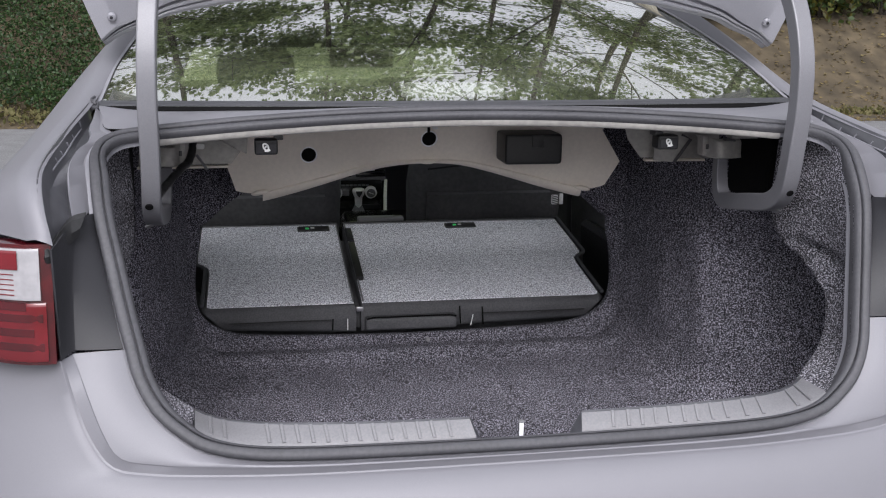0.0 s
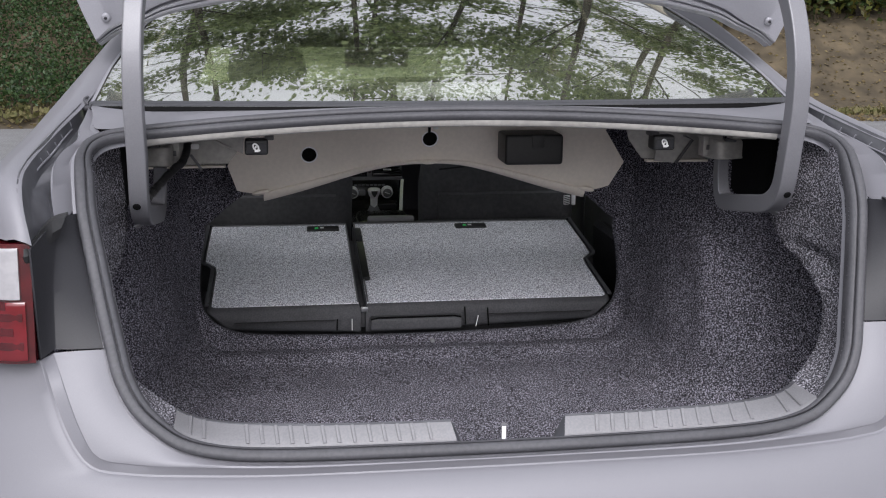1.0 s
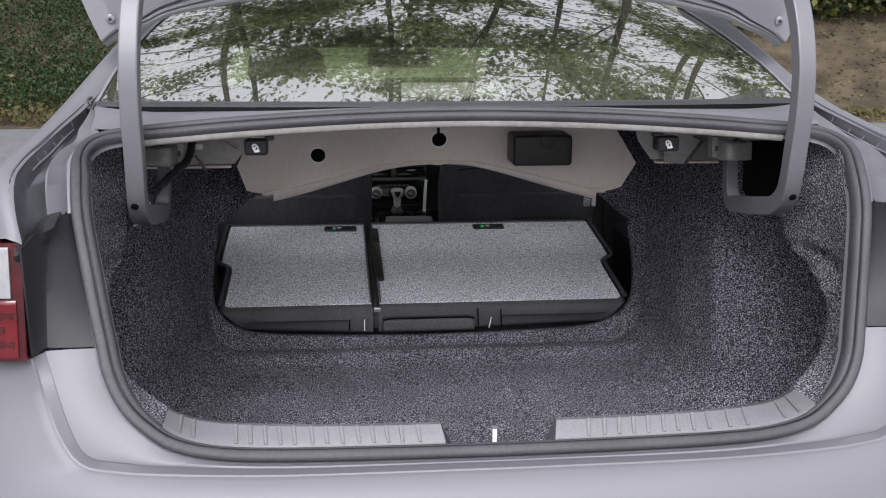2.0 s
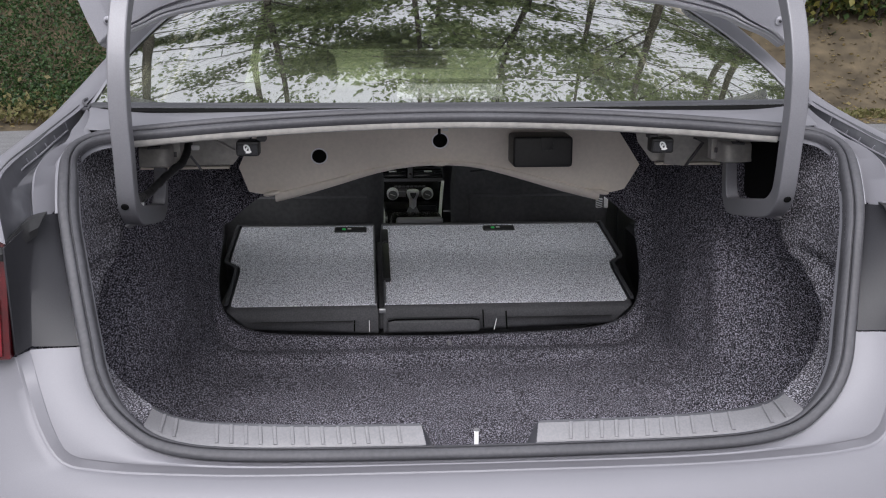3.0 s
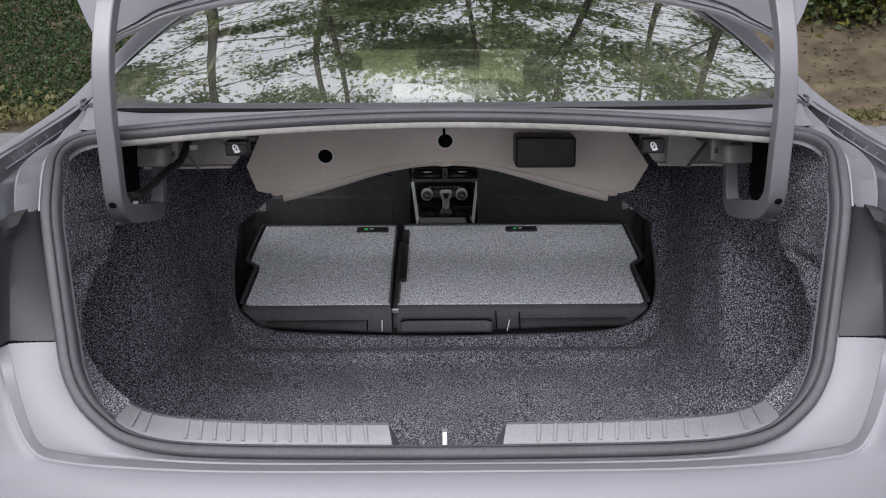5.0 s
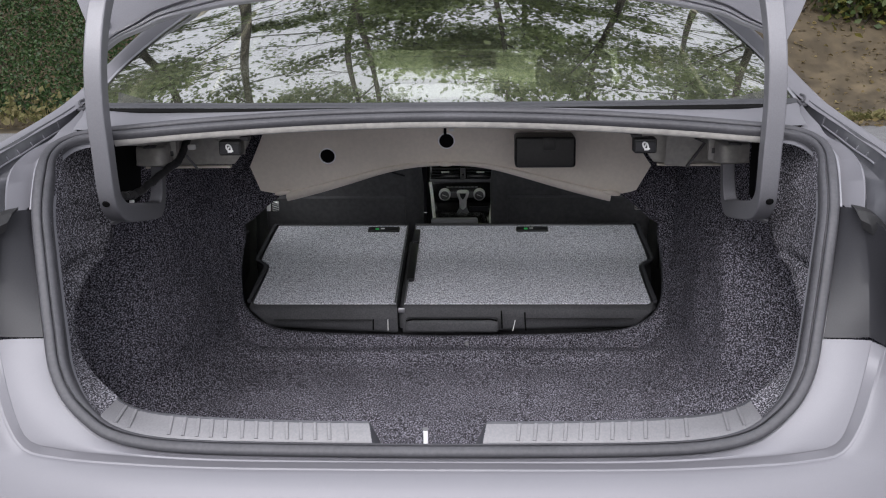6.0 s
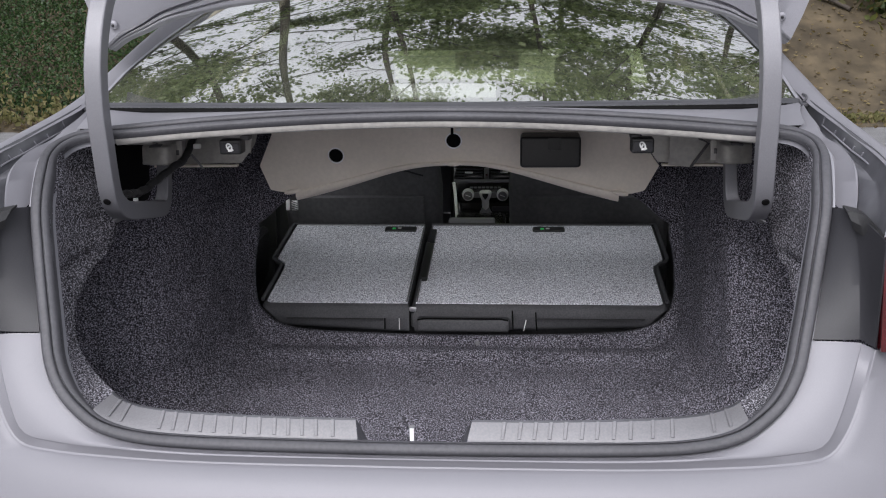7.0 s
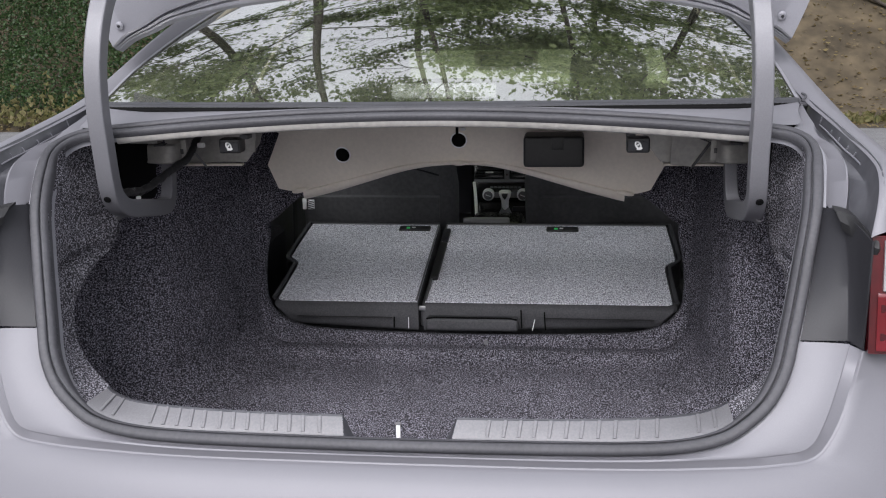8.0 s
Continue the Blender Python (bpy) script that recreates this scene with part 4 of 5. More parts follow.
part("cable_tie", sweep(curve([(-0.492, 0.605, 1.034), (-0.482, 0.612, 1.018), (-0.474, 0.62, 1.003)], 8), rounded(0.006, 0.002, 0.0008, 2), (0.6, -0.5, 0.3)), SILL, harness, "pale cable tie end")
part("tie_mark", block((0.009, 0.006, 0.006), (-0.560, 0.47, 0.968), 0.002), WHITE, harness, "white clip")

# black module box
boxg = join(block((0.128, 0.09, 0.066), (0.214, 0.862, 1.006), 0.009, (0, 0, 0), 3), block((0.026, 0.004, 0.026), (0.222, 0.8165, 1.024), 0.001))
module = part("control_module", boxg, BLACK, car, "black plastic module box hung under the shelf")

# seat release handles
for x in (-0.367, 0.367):
    handle = tagged(new("release_handle"), "black seat release handle with a white seat symbol")
    handle.parent = car
    part("grip", block((0.040, 0.035, 0.027), (x, 0.455, 1.069), 0.005, (0, 0, 0), 3), BLACK, handle)
    part("bezel", block((0.034, 0.004, 0.018), (x, 0.437, 1.068), 0.0015), POCKET, handle)
    icon = [(x - 0.0008 + 0.0042 * math.cos(a) - 0.0018 * math.sin(a), 0.4345, 1.0700 + 0.0058 * math.sin(a)) for a in np.linspace(0, 2 * math.pi, 20, endpoint=False)]
    cushion_bar = sweep([(x - 0.003, 0.4345, 1.0632), (x + 0.003, 0.4345, 1.0630), (x + 0.0065, 0.4345, 1.0652)], rounded(0.002, 0.0032, 0.0008, 2), (0, 1, 0))
    part("seat_symbol", join(sweep(icon, rounded(0.002, 0.0030, 0.0008, 2), (0, 1, 0), True), cushion_bar, block((0.0030, 0.002, 0.0045), (x - 0.001, 0.4345, 1.0700), 0.0008, (0, 25, 0))), WHITE, handle, "white seat symbol")
    part("catch", block((0.016, 0.03, 0.008), (x + (0.022 if x < 0 else -0.012), 0.47, 1.083), 0.002), DIM, handle)

# ---- folded rear seats ----
def seat_z(y):
    return 0.568 + (y - 1.2) * (0.664 - 0.568) / 0.52


def seat_outline(inner, outer_near, outer_far, jog):
    """Plan of a folded backrest from its near inner corner, anticlockwise for the right-hand seat."""
    return [(inner, 1.200), (outer_near - 0.01, 1.200), (outer_near, 1.212), (outer_near - 0.004, 1.40), (outer_near + 0.000, 1.435), (outer_near + jog, 1.470), (outer_near + jog, 1.53), (outer_far, 1.715), (outer_far - 0.006, 1.722), (inner, 1.722)]


for sgn, inner_x in ((1, -0.123), (-1, 0.136)):
    seat = tagged(new("rear_backrest"), "folded rear backrest, grey felt back and black cloth edge")
    seat.parent = car
    out = seat_outline(inner_x, 0.518, 0.540, 0.028)
    bm = bmesh.new()
    vs = [bm.verts.new((x, y, 0)) for x, y in out]
    f = bm.faces.new(vs)
    ext = bmesh.ops.extrude_face_region(bm, geom=[f])
    for v in [g for g in ext["geom"] if isinstance(g, bmesh.types.BMVert)]:
        v.co.z = -0.075
    bmesh.ops.recalc_face_normals(bm, faces=bm.faces[:])
    bmesh.ops.bevel(bm, geom=[e for e in bm.edges if abs(e.verts[0].co.z - e.verts[1].co.z) < 1e-6], offset=0.012, segments=3, profile=0.6, affect="EDGES")
    for v in bm.verts:
        near = max(0.0, 1 - (v.co.y - 1.2) / 0.05)
        v.co.y -= 0.010 * near * math.sin(math.pi * min(1, -v.co.z / 0.075))
        if v.co.z < -0.03:
            v.co.x -= 0.05 * near * max(0, (v.co.x - 0.40) / 0.12) * (-v.co.z / 0.075)
            v.co.z += 0.028 * max(0, (v.co.x - 0.38) / 0.14) * near
        v.co.z += seat_z(v.co.y) - 0.004
    cushion = from_bm(bm)
    part("cushion", cushion if sgn > 0 else mirror(cushion), SEAT_CLOTH, seat, "black cloth cushion edge", 40)
    top = []
    for (x, y) in out:
        cx = (inner_x + 0.52) / 2
        top.append((x + (0.004 if x < cx else -0.012), min(max(y, 1.207), 1.714)))
    felt = sheet(top, 0.004, lambda a, b, d: V(a, b, seat_z(b) + d - 0.001 - 0.006 * max(0, (1.216 - b) / 0.010)))
    part("felt_back", felt if sgn > 0 else mirror(felt), SEAT_FELT, seat, "light grey speckled felt", 30)
    rim_path = [V(x, y, seat_z(y) + 0.001) for x, y in out[2:9]]
    rg = sweep(curve(rim_path, 40), rounded(0.010, 0.008, 0.002, 2), (1, 0, 0))
    part("edge_trim", rg if sgn > 0 else mirror(rg), RUBBER, seat, "dark plastic edge strip", 40)
    fr = sweep([(inner_x + 0.004, 1.719, seat_z(1.719) + 0.003), (0.535, 1.719, seat_z(1.719) + 0.003)], rounded(0.010, 0.008, 0.003, 2), (0, 1, 0))
    part("top_trim", fr if sgn > 0 else mirror(fr), POCKET, seat, "dark plastic edge strip", 40)
    for nm, pp in (("split_piping", [(inner_x + 0.006, 1.205, seat_z(1.205) + 0.002), (inner_x + 0.006, 1.45, seat_z(1.45) + 0.0035), (inner_x + 0.006, 1.715, seat_z(1.715) + 0.0035)]),
                   ("top_piping", [(inner_x + 0.006, 1.7125, seat_z(1.7125) + 0.004), (0.2, 1.7125, seat_z(1.7125) + 0.004), (0.526, 1.7125, seat_z(1.7125) + 0.004)])):
        pg = tube(np.array(pp), 0.0022, 6)
        part(nm, pg if sgn > 0 else mirror(pg), SILL, seat, "pale piping along the felt")
    # release slot
    lx = 0.235 if sgn > 0 else 0.185
    slot = [block((0.094, 0.034, 0.012), (lx - 0.008, 1.680, seat_z(1.680) + 0.002), 0.006, (10.4, 0, 0), 3)]
    for nm, gg, mm, lb in (("latch_bezel", slot[0], BLACK, "black release bezel"), ("latch_flag", block((0.011, 0.010, 0.008), (lx - 0.027, 1.673, seat_z(1.674) + 0.007), 0.0028, (10.4, 0, 0)), GREEN, "green locked marker"),
                           ("latch_mark", block((0.011, 0.008, 0.003), (lx - 0.011, 1.677, seat_z(1.677) + 0.008), 0.001, (10.4, 0, 0)), WHITE, "white symbol")):
        # the markers sit alike on both seats, so they are shifted, not mirrored
        part(nm, gg if sgn > 0 else moved(gg, pose(-0.387, 0, 0)), mm, seat, lb)
    # seams and pull tabs on the near edge
    if sgn > 0:
        part("armrest", block((0.236, 0.034, 0.034), (0.004, 1.184, 0.518), 0.011, (0, 0, 0), 4), SEAT_CLOTH, seat, "folded centre armrest edge")
        part("seam", sweep([(0.128, 1.179, 0.556), (0.130, 1.174, 0.51)], rounded(0.0035, 0.003, 0.001, 1), (1, 0, 0)), MATT_BLACK, seat)
        part("pull_tab", block((0.0022, 0.003, 0.030), (0.160, 1.176, 0.518), 0.001, (0, 12, 0)), WHITE, seat, "white pull tab")
        part("hinge_strip", block((0.020, 0.24, 0.012), (inner_x + 0.012, 1.45, seat_z(1.45) + 0.004), 0.003, (10.4, 0, 0)), BLACK, seat, "black plastic strip along the split")
        part("strip_head", block((0.020, 0.09, 0.012), (inner_x + 0.012, 1.625, seat_z(1.625) + 0.004), 0.003, (10.4, 0, 0)), POCKET, seat)
        part("near_seam", sweep([(x, 1.1775, 0.535) for x in (0.19, 0.35, 0.46)], rounded(0.0028, 0.003, 0.001, 1), (0, 0, 1)), BLACK, seat)
        part("side_seam", sweep([(0.187, 1.1785, 0.552), (0.188, 1.1745, 0.53), (0.190, 1.1770, 0.505)], rounded(0.0035, 0.003, 0.001, 1), (1, 0, 0)), MATT_BLACK, seat)
        part("armrest_welt", sweep([(x, 1.1685, 0.5365 - 0.004 * (x > 0.11) - 0.004 * (x < -0.105)) for x in np.linspace(-0.112, 0.118, 14)], rounded(0.0045, 0.003, 0.001, 1), (0, 0, 1)), MATT_BLACK, seat)
    else:
        part("pull_tab", block((0.0022, 0.003, 0.030), (-0.159, 1.176, 0.519), 0.001), WHITE, seat, "white pull tab")
        part("near_seam", sweep([(x, 1.1775, 0.532) for x in (-0.20, -0.35, -0.45)], rounded(0.0028, 0.003, 0.001, 1), (0, 0, 1)), BLACK, seat)
        part("side_seam", sweep([(-0.196, 1.1770, 0.534), (-0.197, 1.1780, 0.505)], rounded(0.0035, 0.003, 0.001, 1), (1, 0, 0)), MATT_BLACK, seat)
        part("bracket_tip", block((0.018, 0.012, 0.012), (-0.126, 1.200, 0.552), 0.003), CHROME, seat, "steel pivot bracket")
# solid black blocks added for the deep shade behind the hinges
both("hinge_shade_block", block((0.12, 0.225, 0.165), (0.676, 0.642, 1.008), 0.012), MATT_BLACK, car, "black block standing in for the shade behind the hinge")
part("rear_bench", block((1.14, 0.62, 0.26), (0, 1.62, 0.40), 0.06, (6, 0, 0), 3), SEAT_CLOTH, car, "black cloth rear bench cushion")
part("gap_filler", block((0.014, 0.46, 0.05), (-0.1275, 1.45, 0.56), 0.005, (10.4, 0, 0)), DIM, car, "dark gap between the backrests")

# ---- cabin ----
def front_seat(x):
    s = tagged(new("front_seat"), "black front seat seen from behind")
    s.parent = car
    rows = []
    for z, w, yy, d in ((0.40, 0.46, 2.02, 0.10), (0.55, 0.50, 1.99, 0.12), (0.75, 0.51, 1.95, 0.12), (0.90, 0.48, 1.91, 0.11), (0.98, 0.40, 1.89, 0.09), (1.01, 0.30, 1.89, 0.06)):
        rows.append([V(x, yy, z) + V(a, b, 0) for a, b in rounded(w, d, min(d, w) * 0.45, 5)])
    part("backrest", grid(rows, True, True), DIM, s, "black backrest", 50)
    part("map_pocket", grid([[V(x, yy - dd, z) + V(a, 0, 0) for a in np.linspace(-0.20, 0.20, 9)] for z, yy, dd in ((0.45, 1.955, 0.012), (0.60, 1.925, 0.028), (0.72, 1.895, 0.022), (0.725, 1.90, 0.01))]), DIM, s, "black seat-back pocket", 40, 0.006)
    part("pocket_edge", tube(curve([(x - 0.20, 1.878, 0.80), (x - 0.05, 1.872, 0.815), (x + 0.10, 1.872, 0.815), (x + 0.20, 1.878, 0.79)], 20), 0.003, 6), POCKET, s)
    part("seat_cushion", block((0.50, 0.50, 0.16), (x, 2.25, 0.42), 0.05, (4, 0, 0), 3), DIM, s)
    hr = []
    for z, w, d in ((1.03, 0.18, 0.06), (1.05, 0.22, 0.09), (1.10, 0.235, 0.10), (1.15, 0.22, 0.09), (1.172, 0.17, 0.06)):
        hr.append([V(x, 1.90, z) + V(a, b, 0) for a, b in rounded(w, d, d * 0.45, 5)])
    part("headrest", grid(hr, True, True), DIM, s, "black headrest", 50)
    for dx in (-0.06, 0.06):
        part("headrest_post", rod((x + dx, 1.90, 0.99), (x + dx, 1.90, 1.05), 0.006), CHROME, s)


front_seat(-0.36)
front_seat(0.36)
part("cabin_floor", block((1.50, 2.2, 0.02), (0, 2.0, 0.28), 0.005), DIM, car, "dark cabin carpet")
part("rear_shelf", block((1.22, 0.66, 0.012), (0, 0.86, 1.098), 0.004), SHELF, car, "grey felt parcel shelf")
both("cabin_side", grid([[(0.70, y, z) for y in np.linspace(1.18, 3.0, 8)] for z in (0.28, 0.6, 0.99)]), DIM, car, "dark door trim", 40, 0.03)
both("door_pull", tube(curve([(0.668, 1.80, 0.77), (0.655, 1.79, 0.745), (0.655, 1.76, 0.715), (0.662, 1.66, 0.700)], 16), 0.005), SILL, car, "grey door pull")
both("door_bin", grid([[(0.66 - d, y, z) for y in np.linspace(1.40, 1.75, 6)] for z, d in ((0.45, 0.0), (0.52, 0.03), (0.64, 0.035), (0.655, 0.02), (0.65, 0.0))]), POCKET, car, "dark plastic door bin", 40)
for sgn in (-1, 1):
    latch = tagged(new("backrest_latch"), "bright ribbed metal backrest latch")
    latch.parent = car
    part("latch_plate", block((0.012, 0.010, 0.034), (sgn * 0.573, 1.80, 0.712), 0.002), SATIN, latch)
    part("latch_block", block((0.020, 0.012, 0.030), (sgn * 0.552, 1.80, 0.710), 0.003), SATIN, latch)
    for k in range(4):
        part("latch_rib", block((0.021, 0.003, 0.0025), (sgn * 0.552, 1.7925, 0.700 + 0.007 * k), 0.0008, (0, 18, 0)), SILL, latch)
both("seat_belt", sweep(curve([(0.625, 1.86, 0.50), (0.625, 1.88, 0.70), (0.64, 1.92, 0.95), (0.66, 1.95, 1.1)], 20), rounded(0.045, 0.003, 0.001, 1), (0, 1, 0)), BLACK, car, "black seat belt")
both("roof_pillar_trim", grid([[(0.60, 0.62, 1.15), (0.585, 0.80, 1.22), (0.54, 0.98, 1.30), (0.51, 1.16, 1.365)], [(0.70, 0.72, 1.08), (0.70, 0.85, 1.10), (0.66, 1.02, 1.22), (0.60, 1.20, 1.355)], [(0.70, 0.9, 1.08), (0.70, 1.0, 1.10), (0.66, 1.16, 1.22), (0.60, 1.3, 1.36)]]), CREAM, car, "cream rear pillar trim", 50, 0.006)
both("door_pillar_trim", grid([[(0.80 - 0.24 * s, y, 1.0 + 0.4 * s) for y in (1.96, 2.12)] for s in (0, 0.5, 1)]), CREAM, car, "cream door pillar trim", 50, 0.01)
brake = tagged(new("high_brake_light"), "high brake light with a pale lens on the shelf")
brake.parent = car
part("lens", block((0.205, 0.012, 0.030), (0.002, 0.655, 1.150), 0.003, (-18, 0, 0)), BRAKE, brake, "pale lens")
part("hood", grid([[(x, y, z) for x in np.linspace(-w, w, 9)] for w, y, z in ((0.108, 0.652, 1.168), (0.125, 0.70, 1.170), (0.165, 0.80, 1.145), (0.18, 0.86, 1.106))]), SHELF, brake, "grey hood", 50, 0.004)

dash = tagged(new("dashboard"), "black dashboard with air vents and climate controls")
dash.parent = car
part("dash_body", join(block((1.36, 0.40, 0.26), (0, 2.93, 0.86), 0.08, (0, 0, 0), 3), block((0.27, 0.20, 0.42), (0.0, 2.80, 0.62), 0.03, (-18, 0, 0), 3)), PIANO, dash)
for sgn in (-1, 1):
    vx, kx = 0.0065 + sgn * 0.067, 0.0035 + sgn * 0.0655
    part("vent_frame", block((0.116, 0.02, 0.046), (vx, 2.690, 0.6715), 0.005, (-14, 0, 0)), PIANO, dash)
    for k in range(4):
        part("vent_slat", block((0.104, 0.012, 0.0042), (vx, 2.676, 0.6565 + 0.0105 * k), 0.001), POCKET, dash)
    part("vent_tab", block((0.030, 0.012, 0.005), (vx, 2.666, 0.6780), 0.001), SATIN, dash, "pale vent slider")
    part("climate_knob", rod((kx, 2.640, 0.600), (kx, 2.616, 0.597), 0.0225, n=24, bevel=0.003), SATIN, dash, "bright ringed climate knob")
    part("knob_face", rod((kx, 2.617, 0.597), (kx, 2.613, 0.5965), 0.0165, n=20, bevel=0.001), SILL, dash)
    part("knob_mark", block((0.020, 0.003, 0.003), (kx, 2.612, 0.5965), 0.001, (0, 20, 0)), SATIN, dash)
    part("climate_key", block((0.026, 0.008, 0.022), (0.0035 + sgn * 0.030, 2.628, 0.597), 0.002), SILL, dash)
    cs = sweep(curve([(sgn * 0.124 + 0.006, 2.655, 0.638), (sgn * 0.116 + 0.006, 2.61, 0.60), (sgn * 0.104 + 0.006, 2.52, 0.525), (sgn * 0.100 + 0.006, 2.45, 0.505)], 14), rounded(0.012, 0.014, 0.003, 2), (1, 0, 0))
    part("console_rail", cs, SATIN, dash, "satin console side rail")
part("vent_bar", block((0.250, 0.02, 0.014), (0.006, 2.672, 0.6435), 0.004), SILL, dash)
part("warning_switch", block((0.020, 0.012, 0.040), (0.0065, 2.676, 0.6715), 0.002), SILL, dash)
part("warning_mark", block((0.008, 0.003, 0.007), (0.0065, 2.669, 0.668), 0.001), LENS_D, dash, "dark red warning mark")
part("climate_panel", block((0.222, 0.02, 0.074), (0.0035, 2.650, 0.604), 0.006, (-10, 0, 0)), PIANO, dash)
part("lower_panel", block((0.205, 0.02, 0.060), (0.0035, 2.625, 0.538), 0.006, (-20, 0, 0)), PIANO, dash)
for k in range(8):
    part("climate_button", block((0.012, 0.006, 0.006), (-0.050 + 0.0153 * k, 2.643, 0.6235), 0.001), SILL, dash)
part("usb_tray", block((0.070, 0.012, 0.024), (0.066, 2.600, 0.545), 0.003), POCKET, dash)
part("usb_mark", block((0.012, 0.004, 0.006), (0.088, 2.580, 0.516), 0.001), SATIN, dash)
shifter = tagged(new("gear_lever"), "gear lever with a bright knob")
shifter.parent = car
boot_rows = [[V(0.009, 2.510, z) + V(a, b, 0) for a, b in rounded(w, w * 0.9, w * 0.3, 3)] for z, w in ((0.47, 0.085), (0.52, 0.070), (0.545, 0.052), (0.562, 0.034), (0.572, 0.026))]
part("shift_boot", grid(boot_rows, True, True), SILL, shifter, "pale stitched shift boot")
part("stem", rod((0.009, 2.508, 0.565), (0.009, 2.505, 0.606), 0.0125, 0.0145), SATIN, shifter, "pale lever stem")
head = [[V(0.009, y, z) + V(a, b, 0) for a, b in rounded(w, d, d * 0.35, 4)] for z, w, d, y in ((0.600, 0.028, 0.030, 2.506), (0.612, 0.038, 0.036, 2.504), (0.626, 0.046, 0.040, 2.502), (0.633, 0.042, 0.036, 2.502), (0.636, 0.030, 0.026, 2.502))]
part("knob", grid(head, True, True), SATIN, shifter, "bright knob")
part("knob_inset", grid([[(0.009 - w, 2.481, z) for w in (0.012 * k, 0, -0.012 * k)] for z, k in ((0.606, 0.15), (0.618, 0.8), (0.628, 1.0))]), BLACK, shifter, "black inlay", 40, 0.003)
console = part("centre_console", join(block((0.20, 0.60, 0.20), (0.006, 2.35, 0.44), 0.02, (0, 0, 0), 3), block((0.17, 0.20, 0.05), (0.006, 2.12, 0.585), 0.02, (0, 0, 0), 3)), PIANO, car, "black centre console")
part("armrest_lid", block((0.140, 0.03, 0.022), (-0.003, 1.76, 0.668), 0.008, (0, 0, 0), 3), SILL, car, "folded armrest top edge")

# ---- open boot lid ----
lid = tagged(new("boot_lid"), "silver boot lid standing open")
lid.parent = car
LE = curve([(0, 0.560, 1.346), (0.20, 0.575, 1.338), (0.372, 0.605, 1.3215), (0.446, 0.620, 1.310), (0.526, 0.628, 1.293), (0.571, 0.635, 1.274), (0.618, 0.642, 1.256), (0.650, 0.645, 1.235)], 60)
LU = curve([(0, 0.58, 1.98), (0.3, 0.58, 1.98), (0.6, 0.58, 1.95), (0.70, 0.585, 1.85), (0.705, 0.61, 1.55), (0.692, 0.625, 1.34)], 60)
lid_rows = []
for s, dy in ((0, 0.0), (0.003, -0.005), (0.012, -0.007), (0.015, -0.002), (0.018, -0.002), (0.021, -0.009), (0.034, -0.012), (0.038, -0.002), (0.045, -0.001), (0.050, -0.012), (0.08, -0.017), (0.5, -0.016), (1, 0)):
    lid_rows.append(LE * (1 - s) + LU * s + V(0, dy, 0))
part("inner_panel", grid([whole(r) for r in lid_rows]), PAINT_IN, lid, "pressed inner panel", 40)
part("outer_skin", grid([whole(LE + V(0, 0.002, 0)), whole(LE + V(0, 0.022, -0.004)), whole(LE * 0.5 + LU * 0.5 + V(0, 0.05, 0)), whole(LU + V(0, 0.02, 0))]), PAINT, lid, "outer skin", 50)
both("lid_plug", rod((0.632, 0.622, 1.285), (0.632, 0.612, 1.283), 0.008, n=18, bevel=0.003), PAINT_IN, lid, "round plug")
both("lid_plug", rod((0.632, 0.613, 1.283), (0.632, 0.610, 1.282), 0.003, n=12, bevel=0.001), POCKET, lid)

# ---- woods ----
rng = np.random.default_rng(11)


def leaves(centres, size, flat=0.0, jitter=0.35, lying=False):
    """Many small folded leaves round the given centres: two triangles each with a crease."""
    c = np.array(centres, float)
    n = len(c)
    a = rng.normal(size=(n, 3))
    if flat:
        a[:, 2] *= 1 - flat
    if lying:
        a[:, 2] *= 0.25
    a /= np.linalg.norm(a, axis=1)[:, None]
    b = np.cross(a, rng.normal(size=(n, 3)) * (0.35, 0.35, 1.0) if lying else rng.normal(size=(n, 3)))
    b /= np.linalg.norm(b, axis=1)[:, None]
    nn = np.cross(a, b)
    s = (size * (1 + jitter * rng.uniform(-1, 1, n)))[:, None]
    v = np.stack([c - a * s * 0.5, c + b * s * 0.32 + nn * s * 0.08, c + a * s * 0.5, c - b * s * 0.32 + nn * s * 0.08], 1).reshape(-1, 3)
    k = np.arange(n) * 4
    faces = np.concatenate([np.stack([k, k + 1, k + 2], 1), np.stack([k, k + 2, k + 3], 1)])
    return v, [tuple(f) for f in faces.tolist()]


